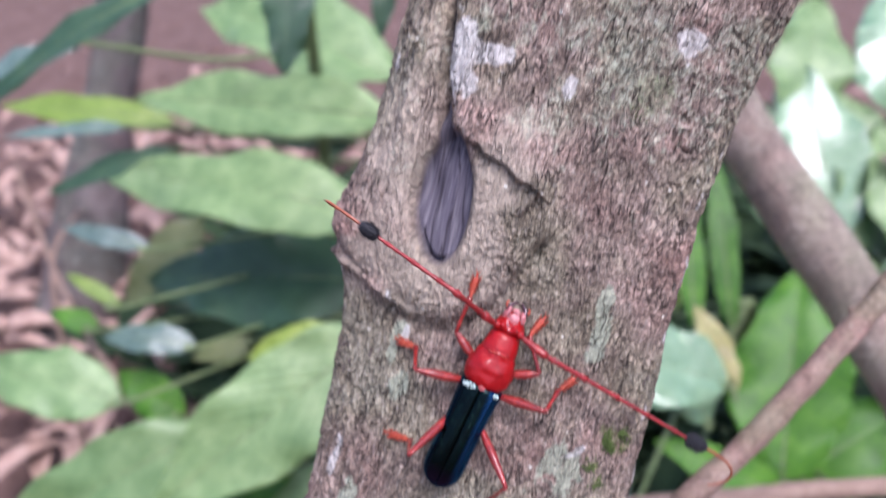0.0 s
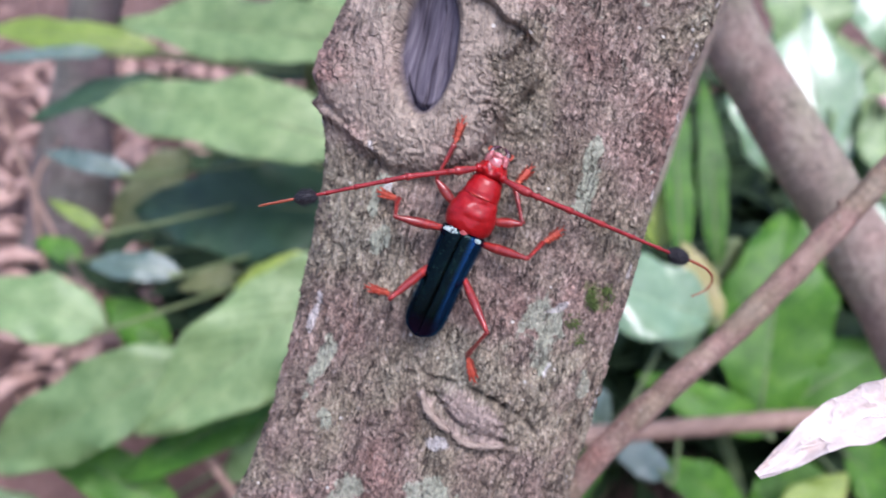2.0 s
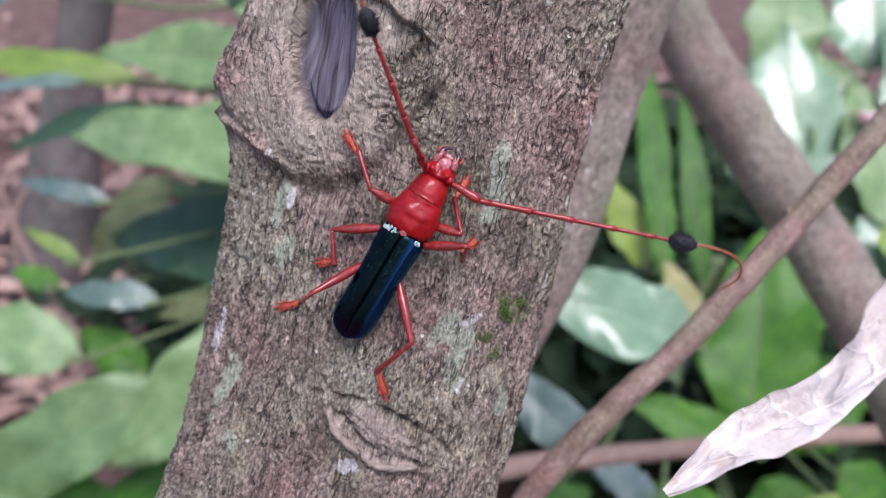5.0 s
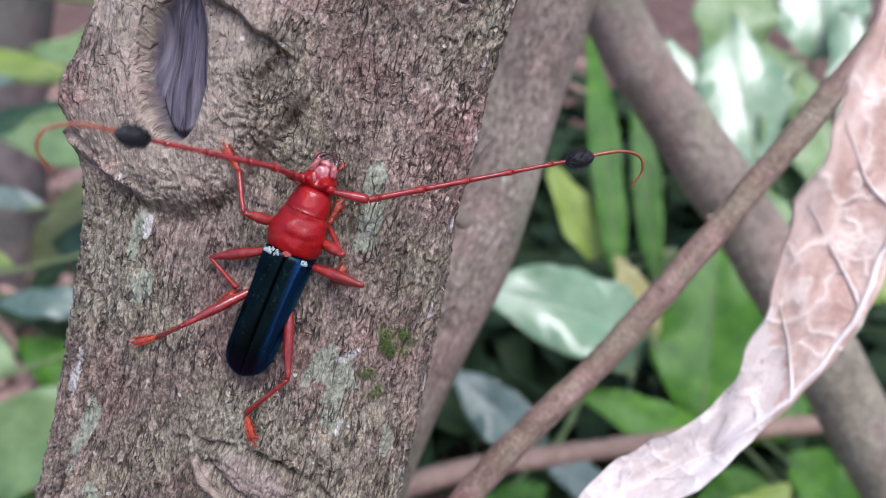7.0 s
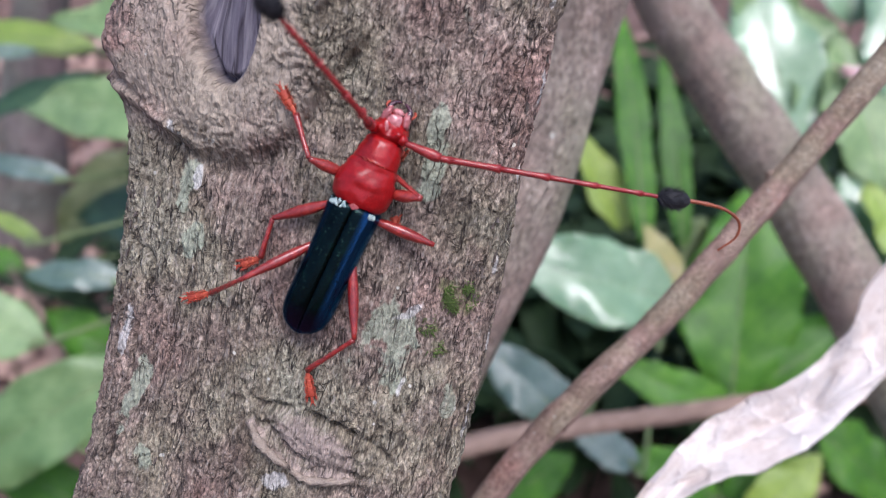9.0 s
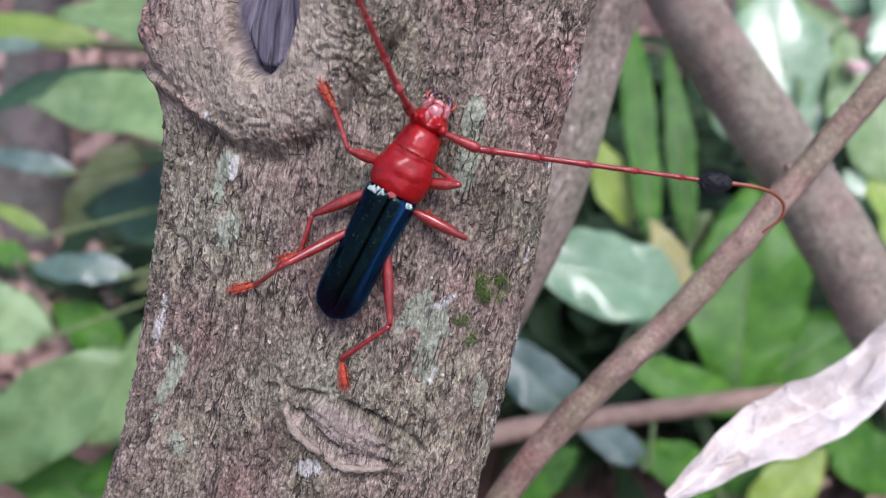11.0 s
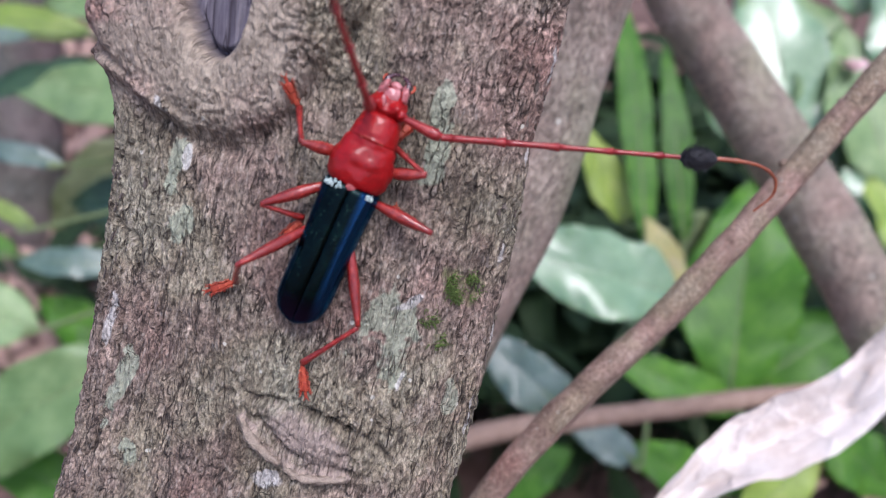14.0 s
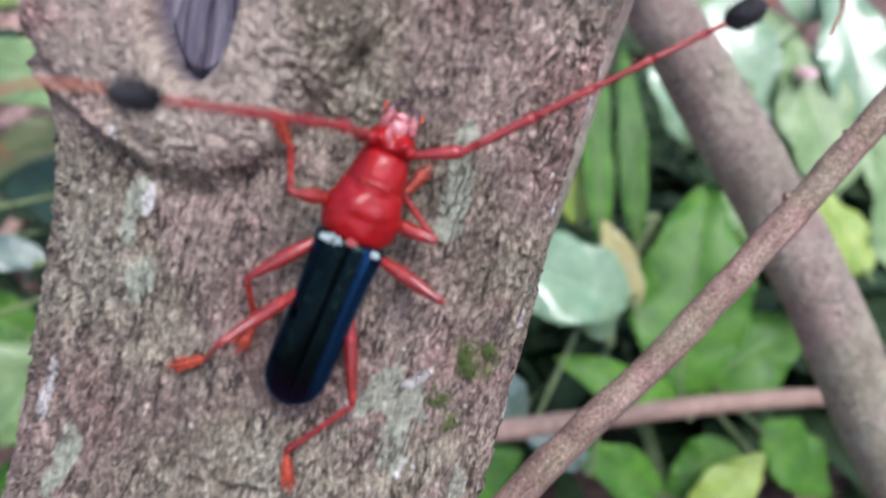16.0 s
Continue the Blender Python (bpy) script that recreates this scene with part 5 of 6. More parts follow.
def build_body():
    rings = rings_along(smooth_stations([(2.7, 2.35, 4.3, 1.2), (3.0, 2.75, 4.75, 0.9), (3.7, 3.25, 5.05, 0.7), (4.9, 3.52, 5.3, 0.7), (6.1, 3.4, 5.3, 0.7), (7.2, 2.95, 5.05, 0.8), (7.9, 2.68, 4.9, 0.9), (8.2, 2.62, 4.82, 0.95),
                                         (8.45, 2.66, 4.9, 1.0), (9.2, 2.55, 4.8, 1.0), (10.1, 2.35, 4.55, 1.0), (10.8, 2.2, 4.3, 1.1), (11.2, 2.0, 3.9, 1.2)]), 40)
    for ring in rings:
        for p in ring:
            x, y, z = p.x / MM, p.y / MM, p.z / MM
            top = max(0.0, (z - 3.0) / 2.2)
            bumps = 0.20 * math.exp(-((x - 6.0) / 0.7) ** 2 - ((abs(y) - 1.3) / 0.6) ** 2) - 0.16 * math.exp(-((x - 5.0) / 1.6) ** 2 - (y / 0.35) ** 2) - 0.22 * math.exp(-((x - 7.5) / 0.35) ** 2 - ((abs(y) - 1.2) / 0.8) ** 2) + 0.14 * math.exp(-((x - 8.3) / 0.18) ** 2 - (y / 1.6) ** 2)
            p.z += MM * top * (bumps + 0.16 * noise.noise(Vector((x, y, z)) * 1.1) + 0.06 * noise.noise(Vector((x, y, z)) * 3.4))
            p.y += MM * 0.12 * noise.noise(Vector((x * 1.3, y, z + 7))) + math.copysign(MM * 0.22 * math.exp(-((x - 7.6) / 0.5) ** 2), y) * (abs(y) > 1.5)
    part("thorax", loft(rings), RED, beetle, "glossy blood-red shield behind the head")
    bm = bmesh.new()
    for k in range(15):
        y = (k / 14 - 0.5) * 2.6
        bmesh.ops.create_icosphere(bm, subdivisions=1, radius=0.10 * MM, matrix=Matrix.Translation(Vector((8.35 + 0.12 * math.sin(k * 1.9) - 0.05 * y * y, y, 4.92 - 0.12 * y * y)) * MM) @ Matrix.Diagonal((0.8, 1.3, 0.5, 1.0)))
    part("thorax_seam", bm, FOOT, beetle, "thin orange seam across the shield")
    rings = rings_along(smooth_stations([(10.7, 1.9, 3.8, 1.1), (11.4, 2.15, 4.1, 0.9), (12.2, 2.25, 4.15, 0.7), (12.9, 1.95, 3.75, 0.5), (13.6, 1.6, 3.2, 0.4), (14.3, 1.4, 2.6, 0.3)]), 36)
    for ring in rings:
        for p in ring:
            x, y = p.x / MM, p.y / MM
            lift = math.exp(-((x - 12.3) / 0.6) ** 2) * (0.75 * math.exp(-((abs(y) - 1.25) / 0.5) ** 2) - 0.5 * math.exp(-(y / 0.4) ** 2)) - 0.3 * math.exp(-((x - 11.2) / 0.25) ** 2)
            p.z += (lift + 0.12 * noise.noise(Vector((x, y, p.z / MM)) * 1.8)) * MM * (p.z > 2.2 * MM)
    part("head", loft(rings), RED, beetle)

    def lump(name, mat, at, size, label="", turn=0.0, rough=0.0):
        bm = bmesh.new()
        bmesh.ops.create_icosphere(bm, subdivisions=3, radius=1)
        for vert in bm.verts:
            c = vert.co * (1 + rough * noise.noise(vert.co * 2.3 + Vector(at)))
            c = Matrix.Rotation(turn, 3, "Z") @ Vector((c.x * size[0], c.y * size[1], c.z * size[2]))
            vert.co = (Vector(at) + c) * MM
        return part(name, bm, mat, beetle, label)
    lump("face_plate", FACE, (13.35, 0, 3.2), (0.9, 0.9, 0.42), "pale pink plate above the mouth", rough=0.35)
    lump("upper_lip", FACE, (14.45, 0, 2.55), (0.42, 0.7, 0.35), "pale pink glossy upper lip", rough=0.25)
    # highlight on the forehead, modelled as a pale lump
    lump("forehead_highlight", FACE, (12.55, 0.55, 3.95), (0.55, 0.28, 0.2), "pale lump that stands in for the highlight between the antennae", 0.4, 0.3)
    for sgn in (1, -1):
        lump("eye", EYE, (12.0, sgn * 2.05, 3.15), (0.55, 0.42, 0.85), "small dark kidney-shaped eye", sgn * 0.5)
        lump("antenna_socket", RED, (11.9, sgn * 1.8, 3.75), (0.62, 0.6, 0.55), "", 0.0, 0.2)
        lump("cheek", FACE, (13.9, sgn * 1.2, 2.45), (1.05, 0.45, 0.85), "pale pink glossy cheek", -sgn * 0.25, 0.4)
        jaw = [(14.3, sgn * 1.15, 2.5), (14.95, sgn * 1.15, 2.35), (15.45, sgn * 0.75, 2.1), (15.7, sgn * 0.15, 1.9)]
        part("jaw", tube([Vector(p) * MM for p in bezier_points(jaw, 4)], lambda k: (0.46 - 0.32 * k) * MM, 10), JAW, beetle, "dark shining jaw")
        feel = [(14.3, sgn * 1.4, 1.3), (14.9, sgn * 1.75, 1.0), (15.3, sgn * 1.6, 0.6)]
        part("palp", tube([Vector(p) * MM for p in bezier_points(feel, 3)], 0.16 * MM, 6), FOOT, beetle)
    # two wing cases that meet along the back
    for sgn in (1, -1):
        rows = []
        for x, w, top in smooth_stations([(3.25, 2.3, 4.4), (2.95, 2.95, 4.9), (2.3, 3.2, 5.15), (0.5, 3.12, 5.2), (-3.0, 2.98, 5.15), (-6.5, 2.98, 5.0), (-9.6, 3.0, 4.7), (-11.4, 2.8, 4.3), (-12.6, 2.2, 3.85), (-13.25, 1.15, 3.4), (-13.45, 0.35, 3.1)], 6):
            ring = []
            for i in range(25):
                a = i / 24
                ang = a * math.pi * 0.56
                y = 0.008 + (w - 0.008) * math.sin(min(ang, math.pi / 2)) ** 0.78
                z = top - (top - 1.5) * (1 - math.cos(ang)) ** 1.3 * 0.92 - 0.10 * math.exp(-a * 20)
                fade = min(1.0, max(0.0, (x + 12.5) / 4)) * min(1.0, max(0.0, (3.0 - x) / 1.5))
                z += fade * (0.13 * math.exp(-((a - 0.36) / 0.05) ** 2) + 0.12 * math.exp(-((a - 0.56) / 0.045) ** 2) - 0.05 * math.exp(-((a - 0.46) / 0.04) ** 2))
                z += 0.03 * noise.noise(Vector((x * 1.7, y * 2.2, sgn * 3)))
                ring.append(Vector((x, sgn * y, z)) * MM)
            for i in range(24, -1, -1):
                c = ring[i]
                ring.append(Vector((c.x, c.y * 0.93, c.z - 0.22 * MM)))
            rows.append(ring)
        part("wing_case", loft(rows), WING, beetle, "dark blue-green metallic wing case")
        bm = bmesh.new()
        rng = random.Random(8 + sgn)
        wide, mid = (0.95, 1.75) if sgn > 0 else (0.4, 2.35)
        for _ in range(60 if sgn > 0 else 22):
            dy, dx = rng.uniform(-1, 1) * wide, rng.uniform(-0.40, 0.40)
            m = Matrix.Translation(Vector((2.72 + dx * (1 - 0.5 * abs(dy) / wide), sgn * (mid + dy), 4.98 - 0.22 * (mid + dy - 1.7) - 0.15 * max(0, dx))) * MM)
            bmesh.ops.create_icosphere(bm, subdivisions=1, radius=rng.uniform(0.05, 0.17) * MM, matrix=m @ Matrix.Diagonal((1.5, 1.0, 0.5, 1.0)))
        part("shoulder_spot", bm, PALE, beetle, "whitish hairy spot on the shoulder")
    part("abdomen", loft(rings_along(smooth_stations([(3.4, 1.8, 3.4, 0.9), (2.4, 2.5, 4.0, 0.6), (0.0, 2.45, 4.4, 0.6), (-6.0, 2.35, 4.2, 0.8), (-11.0, 1.9, 3.6, 1.2), (-12.6, 1.0, 2.8, 1.9)], 4))), JAW, beetle, "dark underside of the body")
    bm = bmesh.new()
    bmesh.ops.create_icosphere(bm, subdivisions=2, radius=1)
    for vert in bm.verts:
        c = vert.co
        k = 1 + 0.5 * noise.noise(c * 2.1)
        vert.co = Vector((2.75 + c.x * 0.55 * k, c.y * 0.6 * k, 4.86 + c.z * 0.14)) * MM
    part("scutellum", bm, PIT, beetle, "small pale red plate between the wing cases")


build_body()

# hip; femur, tibia and tarsus lengths
LEGS = {("front", 1): ((5.6, 2.5, 1.9), 4.8, 5.6, 3.7), ("front", -1): ((5.6, -2.5, 1.9), 4.8, 5.6, 3.7), ("middle", 1): ((2.2, 2.3, 1.8), 7.8, 5.0, 3.6), ("middle", -1): ((2.2, -2.3, 1.8), 7.8, 5.0, 3.6),
        ("hind", 1): ((-2.6, 2.0, 1.8), 9.8, 8.2, 4.4), ("hind", -1): ((-2.6, -2.0, 1.8), 9.8, 8.2, 4.4)}


def build_leg(kind, sgn):
    hip, lf, lt, ls = LEGS[kind, sgn]
    femur = part("femur", tube([Vector((k / 12 * lf, 0, 0)) * MM for k in range(13)], lambda k: (0.34 + (0.4 if kind != "hind" else 0.32) * math.sin(math.pi * min(1, k * 0.98 + 0.02)) ** 1.4 - 0.04 * k) * MM, 14), LEG, beetle)
    shin = bmesh.new()
    tube([Vector((k / 12 * lt, 0, 0.12 * math.sin(k / 12 * math.pi))) * MM for k in range(13)], lambda k: (0.30 - 0.04 * math.sin(math.pi * k) + 0.14 * k * k) * MM, 10, shin)
    rng = random.Random(3 + sgn + len(kind))
    for _ in range(46):
        k, turn = rng.random(), rng.uniform(0, 6.283)
        out = Vector((0.5, math.cos(turn), math.sin(turn)))
        root = Vector((k * lt, 0.24 * out.y, 0.24 * out.z + 0.12 * math.sin(k * math.pi)))
        tube([root * MM, (root + out * rng.uniform(0.15, 0.34)) * MM], lambda q: (0.035 - 0.03 * q) * MM, 3, shin)
    tibia = part("tibia", shin, LEG, beetle)
    foot = bmesh.new()
    for i, (a, b, w) in enumerate(((0.0, 0.36, 0.30), (0.28, 0.58, 0.36), (0.50, 0.80, 0.44), (0.72, 1.0, 0.17))):
        rings = []
        for q in range(7):
            k = q / 6
            ww = w * (0.5 + 0.6 * math.sin(math.pi * 0.6 * k + 0.1))
            rings.append([Vector(((a + (b - a) * k) * ls, ww * math.cos(t * math.pi / 5), 0.05 + 0.34 * ww * math.sin(t * math.pi / 5) + 0.25 * (1 - k) * 0.5)) * MM for t in range(10)])
        loft(rings, foot)
    rng = random.Random(31 + sgn + len(kind))
    for _ in range(190):
        k, side = rng.random() ** 0.7, rng.choice((-1, 1))
        root = Vector((ls * (0.1 + 0.75 * k), side * (0.25 + 0.2 * k), 0.1))
        tip = root + Vector((rng.uniform(0.05, 0.5), side * rng.uniform(0.05, 0.42), rng.uniform(-0.1, 0.45)))
        tube([root * MM, tip * MM], lambda q: (0.05 - 0.04 * q) * MM, 3, foot)
    for e in (1, -1):
        claw = [Vector(p) * MM for p in bezier_points([(ls * 0.97, 0.05 * e, 0.1), (ls * 1.06, 0.28 * e, 0.14), (ls * 1.12, 0.36 * e, -0.1)], 3)]
        tube(claw, lambda k: (0.08 - 0.06 * k) * MM, 5, foot)
    tarsus = part("tarsus", foot, FOOT, beetle, "orange padded foot with claws")
    return femur, tibia, tarsus


ELBOW = {1: 10.5, -1: 4.2 * 1.088}  # where the two antennae bend


def build_antenna(sgn):
    """Along x, with the thin end bent towards -y; returns the scape and the pieces beyond the elbow. The left one reaches 24.5 mm to its tuft, the right one 31 mm."""
    pull = 0.86 if sgn > 0 else 1.088
    joints = [0.0, 4.2, 5.2, 10.5 / 0.86 if sgn > 0 else 10.4, 15.5, 20.5, 25.2, 28.0]
    antenna, outer = None, []
    for i, (a, b) in enumerate(zip(joints, joints[1:])):
        pts = [Vector(((a + (b - a) * k / 8) * pull, 0, 0)) * MM for k in range(9)]
        thick = (0.52, 0.44, 0.42, 0.37, 0.33, 0.29, 0.26)[i]
        bm = tube(pts, (lambda k: (0.30 + 0.44 * k ** 0.9 - 0.45 * max(0, k - 0.85) * 4) * MM) if i == 0 else (lambda k: thick * (0.88 + 0.42 * k ** 9 + 0.1 * (1 - k) ** 6) * MM), 10)
        if i == 0:
            antenna = part("antenna", bm, FEELER, beetle, "long jointed dark red antenna with a black tuft")
        else:
            piece = part("segment", bm, FEELER, antenna)
            if a * pull > ELBOW[sgn] - 0.01:
                outer.append(piece)
    rng = random.Random(5 + sgn)
    hair = bmesh.new()
    bmesh.ops.create_icosphere(hair, subdivisions=2, radius=0.98 * MM)
    for vert in hair.verts:
        vert.co = Vector((vert.co.x * 1.7 + 28.6 * MM, vert.co.y, vert.co.z))
    for _ in range(620):
        k, a = rng.random(), rng.uniform(0, 6.283)
        x = (26.9 + 2.6 * k) * MM
        out = Vector((0.55 + rng.uniform(-0.15, 0.5), math.cos(a), math.sin(a))).normalized()
        long = (0.6 + 0.95 * math.sin(math.pi * min(1, 0.2 + 0.8 * k))) * rng.uniform(0.75, 1.08) * MM
        root = Vector((x, 0.2 * MM * math.cos(a), 0.2 * MM * math.sin(a)))
        w = out.cross(Vector((rng.random(), rng.random(), 1))).normalized() * 0.06 * MM
        v = out.cross(w)
        base = [hair.verts.new(root + w), hair.verts.new(root - w * 0.5 + v * 0.9), hair.verts.new(root - w * 0.5 - v * 0.9)]
        tip = hair.verts.new(root + out * long)
        for i in range(3):
            hair.faces.new((base[i], base[(i + 1) % 3], tip))
    size = 1.0 if sgn > 0 else 1.15
    for vert in hair.verts:
        vert.co = Vector((28.5 * MM + size * (vert.co.x - 28.5 * MM) - 28.5 * (1 - pull) * MM, size * vert.co.y, size * vert.co.z))
    outer.append(part("tuft", hair, TUFT, antenna, "dense black brush of hairs", smooth=False))
    end = bmesh.new()
    far = 0.78 if sgn > 0 else 0.88
    pts = bezier_points([(28.5 + far * (x - 28.5), far * y, far * z) for x, y, z in ((28.5, 0, 0.05), (32.0, 0.15, 0.1), (35.4, -0.2, 0.1), (37.6, -1.5, 0.0), (37.9, -3.6, -0.1), (36.2, -5.8, -0.2))], 8)
    tube([(Vector(p) - Vector((28.5 * (1 - pull), 0, 0))) * MM for p in pts], lambda k: (0.24 - 0.12 * k + 0.05 * (abs(k * 4 % 1 - 0.5) > 0.42)) * MM, 8, end)
    outer.append(part("antenna_tip", end, FEELER_END, antenna, "thin brownish hooked end"))
    return antenna, outer


SIDES = {key: build_leg(*key) for key in LEGS}
ANTENNAE = {sgn: build_antenna(sgn) for sgn in (1, -1)}


def body_pose(s, th, turn):
    p, out, up = on_trunk(s, th)
    left = out.cross(up)
    x = up * math.cos(turn) + left * math.sin(turn)
    y = out.cross(x)
    m = Matrix((x, y, out)).transposed().to_4x4()
    m.translation = p
    return m


def aim(a, b, up):
    """A pose at a whose x points to b, with z towards up."""
    x = (b - a).normalized()
    y = up.cross(x).normalized()
    m = Matrix((x, y, x.cross(y))).transposed().to_4x4()
    m.translation = a
    return m


def motions():
    # seconds, metres along the trunk, angle round it, turn of the body
    body = [(0.0, 0.0113, -0.07, -0.231), (0.5, 0.0112, -0.079, -0.205), (1.0, 0.0116, -0.087, -0.208), (1.5, 0.0116, -0.081, -0.197), (2.0, 0.0117, -0.077, -0.207),
            (2.5, 0.0117, -0.071, -0.218), (3.0, 0.0118, -0.064, -0.201), (3.2, 0.0117, -0.058, -0.194), (5.3, 0.0152, 0.09, -0.347), (5.5, 0.0157, 0.097, -0.303),
            (6.0, 0.0159, 0.133, -0.246), (6.5, 0.0162, 0.158, -0.244), (7.0, 0.0162, 0.169, -0.222), (7.5, 0.0162, 0.171, -0.225), (8.0, 0.016, 0.175, -0.23)]
    body += [(8.5, 0.0159, 0.181, -0.261), (9.0, 0.0159, 0.187, -0.275), (9.5, 0.0159, 0.19, -0.284), (10.0, 0.0161, 0.187, -0.329), (10.2, 0.0162, 0.186, -0.337),
             (12.3, 0.0161, 0.175, -0.195), (12.5, 0.016, 0.17, -0.182), (13.0, 0.0159, 0.164, -0.194), (13.5, 0.016, 0.174, -0.227), (14.0, 0.0161, 0.181, -0.251),
             (14.5, 0.0161, 0.181, -0.244), (15.0, 0.0161, 0.181, -0.221), (15.5, 0.0163, 0.179, -0.202), (16.0, 0.0166, 0.174, -0.187)]
    poses = {t: body_pose(s, th, turn) for t, s, th, turn in body}
    walk(beetle, list(poses.items()))
    # the ways of the two antennae, in the beetle's space: below the joint at which each bends, and beyond it
    left = [(0.0, 0.261, 0.631, 0.73, 0.179, 0.983, 0.032), (0.5, -0.109, 0.948, 0.298, -0.188, 0.974, 0.125), (1.0, -0.424, 0.855, 0.298, -0.506, 0.853, 0.129), (1.5, -0.508, 0.808, 0.299, -0.584, 0.802, 0.125),
            (2.0, -0.456, 0.741, 0.493, -0.582, 0.813, -0.027), (2.5, -0.108, 0.359, 0.927, -0.447, 0.833, 0.327), (3.0, -0.08, 0.223, 0.972, -0.381, 0.803, 0.458), (3.2, -0.108, 0.256, 0.961, -0.402, 0.817, 0.414),
            (5.3, 0.299, 0.359, 0.884, 0.53, 0.798, 0.288), (5.5, 0.397, 0.797, 0.456, 0.409, 0.913, -0.002), (6.0, 0.09, 0.31, 0.946, 0.069, 0.903, 0.425), (6.5, 0.134, 0.163, 0.977, 0.035, 0.832, 0.553),
            (7.0, 0.076, 0.124, 0.989, -0.132, 0.792, 0.596), (7.5, 0.002, 0.145, 0.989, -0.394, 0.728, 0.561), (8.0, 0.059, 0.035, 0.998, -0.359, 0.666, 0.654)]
    left += [(8.5, 0.042, -0.036, 0.998, -0.109, 0.682, 0.723), (9.0, 0.083, 0.048, 0.995, 0.331, 0.671, 0.663), (9.5, 0.038, 0.029, 0.999, 0.36, 0.628, 0.69), (10.0, 0.061, 0.064, 0.996, 0.603, 0.472, 0.643),
             (10.2, 0.138, 0.139, 0.981, 0.682, 0.47, 0.56), (12.3, -0.005, 0.431, 0.902, -0.096, 0.948, 0.303), (12.5, -0.057, 0.499, 0.865, -0.135, 0.966, 0.218), (13.0, -0.051, 0.269, 0.962, -0.249, 0.859, 0.447),
             (13.5, 0.016, 0.056, 0.998, -0.154, 0.753, 0.64), (14.0, -0.035, -0.127, 0.991, 0.502, 0.399, 0.768), (14.5, -0.04, -0.13, 0.991, 0.379, 0.497, 0.78), (15.0, 0.049, 0.059, 0.997, 0.073, 0.759, 0.647),
             (15.5, 0.05, 0.141, 0.989, 0.011, 0.812, 0.584), (16.0, 0.032, 0.179, 0.983, -0.214, 0.808, 0.548)]
    right = [(0.0, -0.182, -0.963, 0.198, -0.119, -0.957, -0.264), (0.5, -0.069, -0.928, 0.365, -0.012, -0.921, -0.389), (1.0, 0.061, -0.925, 0.374, 0.112, -0.874, -0.472), (1.5, -0.03, -0.923, 0.384, 0.026, -0.873, -0.487),
             (2.0, -0.039, -0.929, 0.369, 0.018, -0.901, -0.433), (2.5, -0.21, -0.958, 0.197, -0.15, -0.965, -0.215), (3.0, -0.305, -0.931, 0.199, -0.241, -0.925, -0.295), (3.2, -0.331, -0.922, 0.2, -0.264, -0.909, -0.323),
             (5.3, 0.174, -0.985, 0.015, 0.516, -0.855, -0.043), (5.5, 0.451, -0.889, -0.074, 0.739, -0.66, -0.131), (6.0, 0.456, -0.89, -0.01, 0.754, -0.653, -0.068), (6.5, 0.119, -0.993, -0.019, 0.492, -0.867, -0.076),
             (7.0, 0.182, -0.981, -0.063, 0.554, -0.824, -0.12), (7.5, 0.168, -0.985, -0.034, 0.498, -0.862, -0.091), (8.0, -0.005, -0.999, 0.054, 0.291, -0.957, -0.005)]
    right += [(8.5, 0.03, -0.999, 0.022, 0.273, -0.961, -0.036), (9.0, 0.038, -0.997, 0.063, 0.275, -0.961, 0.004), (9.5, -0.088, -0.986, 0.139, 0.145, -0.986, 0.08), (10.0, -0.102, -0.981, 0.164, 0.124, -0.987, 0.106),
              (10.2, -0.061, -0.984, 0.17, 0.162, -0.98, 0.112), (12.3, 0.292, -0.956, -0.023, 0.645, -0.76, -0.081), (12.5, 0.347, -0.938, -0.02, 0.686, -0.723, -0.078), (13.0, 0.208, -0.977, -0.054, 0.57, -0.814, -0.111),
              (13.5, 0.013, -0.999, 0.038, 0.397, -0.917, -0.021), (14.0, -0.036, -0.992, 0.121, 0.346, -0.936, 0.063), (14.5, 0.002, -0.989, 0.15, 0.375, -0.922, 0.092), (15.0, 0.244, -0.967, 0.07, 0.585, -0.811, 0.011),
              (15.5, 0.476, -0.878, 0.038, 0.764, -0.645, -0.02), (16.0, 0.468, -0.879, 0.094, 0.755, -0.655, 0.035)]
    for sgn, rows in ((1, left), (-1, right)):
        root = Vector((11.75, sgn * 1.9, 3.75)) * MM
        keys, bends = [], []
        for t, *ways in rows:
            way = Vector(ways[:3]).normalized()
            outer = Vector(ways[-3:]).normalized()
            back = Vector((-0.1, 0.3, -1)) if sgn > 0 and t < 3.3 else Vector((-1, 0, -0.25))
            hook = (back - way * back.dot(way)).normalized()
            turn = Matrix((way, -hook, way.cross(-hook))).transposed()
            m = turn.to_4x4()
            m.translation = root
            keys.append((t, m))
            local = turn.inverted() @ way.rotation_difference(outer).to_matrix() @ turn
            joint = Matrix.Translation((ELBOW[sgn] * MM, 0, 0))
            bends.append((t, joint @ local.to_4x4() @ joint.inverted()))
        walk(ANTENNAE[sgn][0], keys)
        for piece in ANTENNAE[sgn][1]:
            walk(piece, bends)
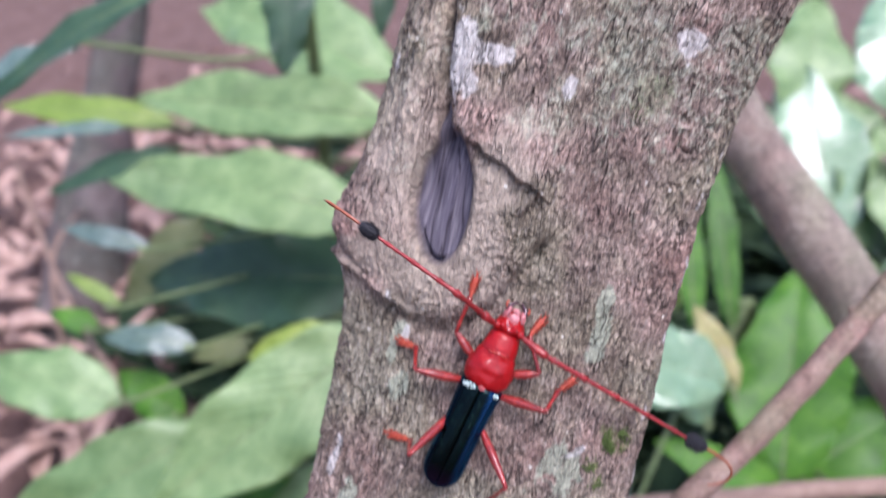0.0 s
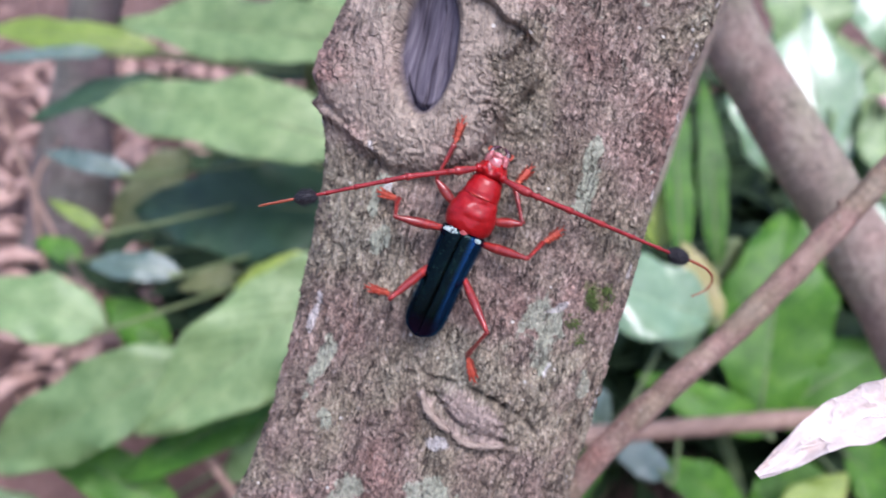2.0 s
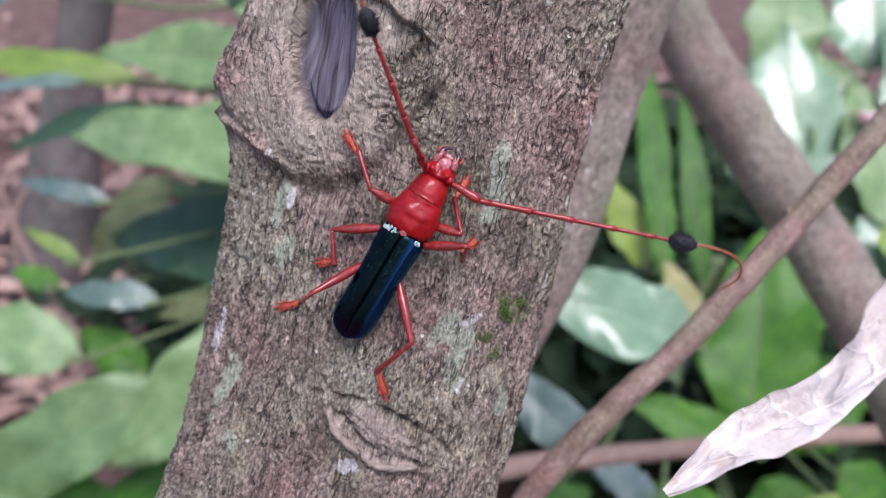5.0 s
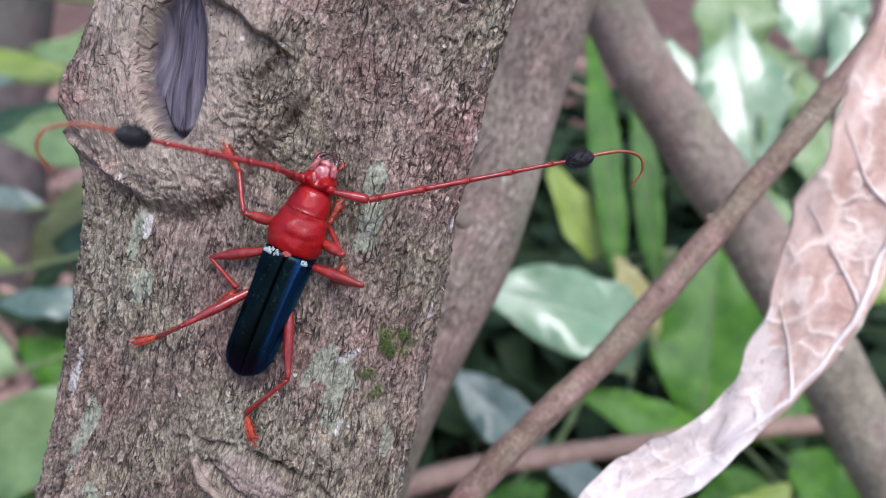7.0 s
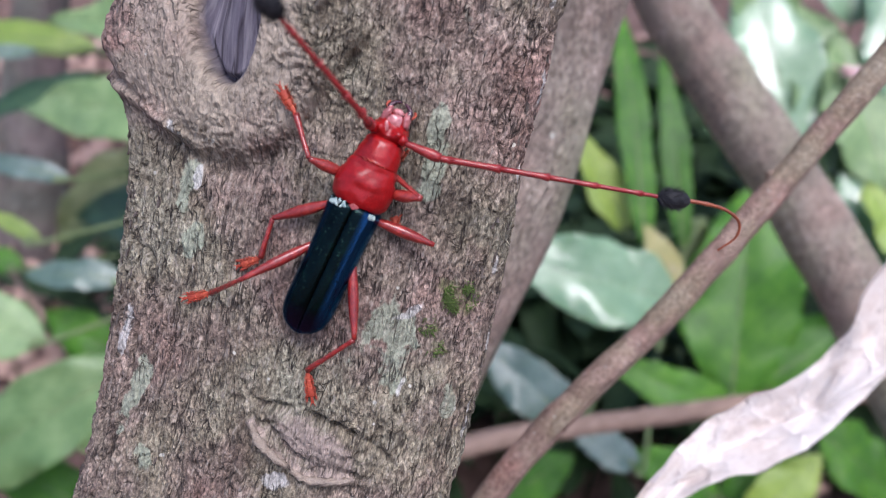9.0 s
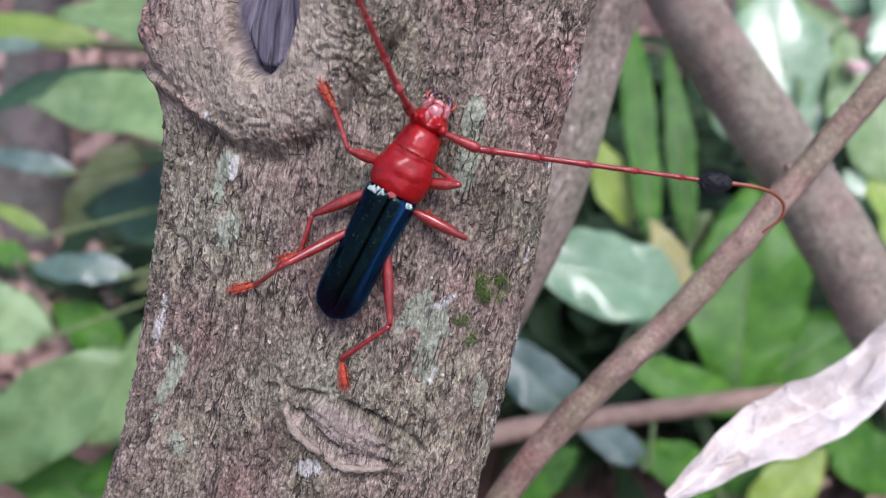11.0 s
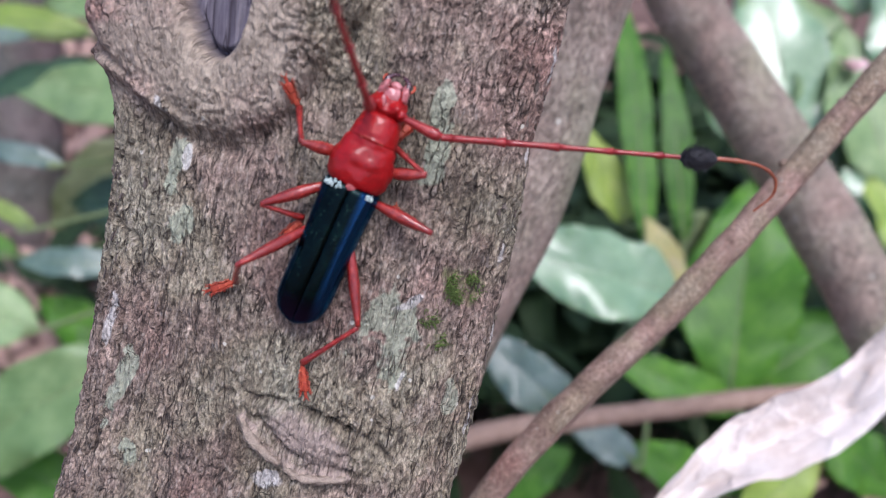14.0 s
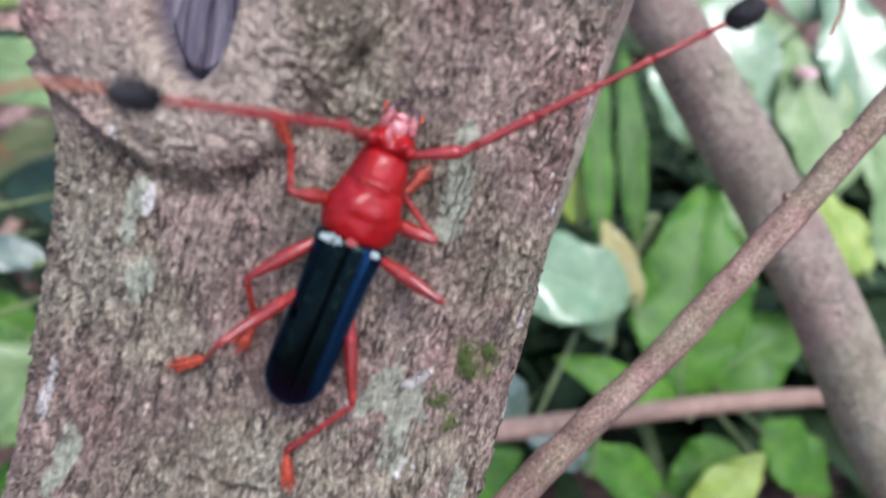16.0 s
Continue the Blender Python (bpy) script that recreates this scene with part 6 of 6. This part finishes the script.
    # where the ankles and the toes stand on the bark: seconds, along, round, along, round
    stand = {
        ("front", 1): [(0, 0.0274, -0.192, 0.0317, -0.177), (3.2, 0.0274, -0.192, 0.0317, -0.177), (5.3, 0.0278, -0.165, 0.0300, -0.235), (6.0, 0.0280, -0.12, 0.0303, -0.18), (6.5, 0.0287, -0.075, 0.0311, -0.135),
                       (10.2, 0.0287, -0.074, 0.0311, -0.135), (12.3, 0.0270, -0.053, 0.0306, -0.115), (16, 0.0269, -0.052, 0.0306, -0.114)],
        ("middle", 1): [(0, 0.0173, -0.430, 0.0177, -0.572), (3.2, 0.0173, -0.430, 0.0177, -0.572), (5.3, 0.0110, -0.172, 0.0095, -0.303), (5.5, 0.0111, -0.171, 0.0095, -0.302), (6.0, 0.0122, -0.148, 0.0069, -0.21),
                        (7, 0.0130, -0.02, 0.0110, -0.066), (8, 0.0100, -0.099, 0.0082, -0.224), (8.5, 0.0094, -0.18, 0.0078, -0.31), (9, 0.0100, -0.15, 0.0078, -0.27), (9.5, 0.0094, -0.139, 0.0068, -0.262), (10.2, 0.0098, -0.135, 0.0075, -0.255),
                        (12.5, 0.0080, -0.115, 0.0062, -0.150), (13, 0.0076, -0.131, 0.0055, -0.173), (13.5, 0.0080, -0.09, 0.0060, -0.165), (14, 0.0142, 0.03, 0.0115, -0.03), (14.5, 0.0088, -0.161, 0.0076, -0.242),
                        (15, 0.0100, -0.04, 0.0078, -0.09), (15.5, 0.0102, -0.04, 0.0078, -0.10), (16, 0.0094, -0.06, 0.0035, -0.12)],
        ("hind", 1): [(0, 0.0023, -0.357, 0.0021, -0.500), (3.2, 0.0023, -0.357, 0.0021, -0.500), (5.3, 0.0041, -0.345, 0.0017, -0.508), (10.2, 0.0039, -0.349, 0.0017, -0.510), (12.3, 0.0050, -0.205, 0.0028, -0.325), (13, 0.0051, -0.197, 0.0028, -0.321), (16, 0.0045, -0.19, 0.0024, -0.312)],
        ("front", -1): [(0, 0.0232, 0.135, 0.0256, 0.180), (3.2, 0.0232, 0.135, 0.0256, 0.180), (5.3, 0.0236, 0.318, 0.0262, 0.350), (9.5, 0.0237, 0.329, 0.0262, 0.355), (13, 0.0248, 0.320, 0.0267, 0.361), (16, 0.0248, 0.322, 0.0267, 0.363)],
        ("middle", -1): [(0, 0.0156, 0.335, 0.0180, 0.415), (3.2, 0.0156, 0.335, 0.0180, 0.415), (5.3, 0.0160, 0.390, 0.0170, 0.420), (9.5, 0.0165, 0.378, 0.0172, 0.375), (13, 0.0164, 0.386, 0.0169, 0.378), (16, 0.0164, 0.386, 0.0169, 0.378)],
        ("hind", -1): [(0, -0.0043, 0.100, -0.0083, 0.178), (5.5, -0.0040, 0.105, -0.0083, 0.177), (9.5, -0.0034, 0.126, -0.0084, 0.175), (16, -0.0036, 0.125, -0.0081, 0.165)],
    }
    # the way each knee points in the three stances
    ways = {("front", 1): ((-0.38, 0.91, -0.15), (-0.57, 0.31, 0.76), (-0.35, 0.47, 0.81)), ("front", -1): ((-0.19, -0.94, 0.28), (0.22, -0.83, 0.51), (-0.08, -0.9, 0.43)),
            ("middle", 1): ((-0.41, 0.25, 0.88), (0.49, 0.86, 0.0), (0.3, 0.78, 0.55)), ("middle", -1): ((-0.35, -0.26, 0.9), (0.5, -0.21, 0.8), (0.24, -0.21, 0.95)),
            ("hind", 1): ((-0.14, 0.04, 0.99), (-0.1, 0.11, 0.99), (0.01, 0.2, 0.98)), ("hind", -1): ((0.15, -0.51, 0.85), (-0.05, -0.82, 0.57), (-0.06, -0.96, 0.26))}
    for (kind, sgn), rows in stand.items():
        hip, lf, lt, ls = LEGS[kind, sgn]
        hip = Vector(hip) * MM
        lf, lt = lf * MM, lt * MM
        stance = ways[kind, sgn]
        keys = ([], [], [])
        times = np.array([r[0] for r in rows], float)
        for t, m in poses.items():
            s1, a1, s2, a2 = (float(np.interp(t, times, [r[i] for r in rows])) for i in (1, 2, 3, 4))
            inv = m.inverted()
            p1, out, _ = on_trunk(s1, a1, 0.0010 + bark_height(s1, a1))
            p2, _, _ = on_trunk(s2, a2, 0.0004 + bark_height(s2, a2))
            ankle, toe, up = inv @ p1, inv @ p2, inv.to_3x3() @ out
            d = ankle - hip
            far = min(max(d.length, abs(lf - lt) * 1.05 + 1e-5), (lf + lt) * 0.995)
            way = d.normalized()
            ankle = hip + way * far
            k = (far * far + lf * lf - lt * lt) / (2 * far)
            bend = math.sqrt(max(lf * lf - k * k, 0))
            pole = Vector(stance[(t > 4) + (t > 11)]).normalized()
            side = (pole - way * pole.dot(way)).normalized()
            knee = hip + way * k + side * bend
            keys[0].append((t, aim(hip, knee, Vector((0, 0, 1)))))
            keys[1].append((t, aim(knee, ankle, Vector((0, 0, 1)))))
            keys[2].append((t, aim(ankle, ankle + (toe - ankle), up)))
        for piece, some in zip(SIDES[kind, sgn], keys):
            walk(piece, some)


motions()
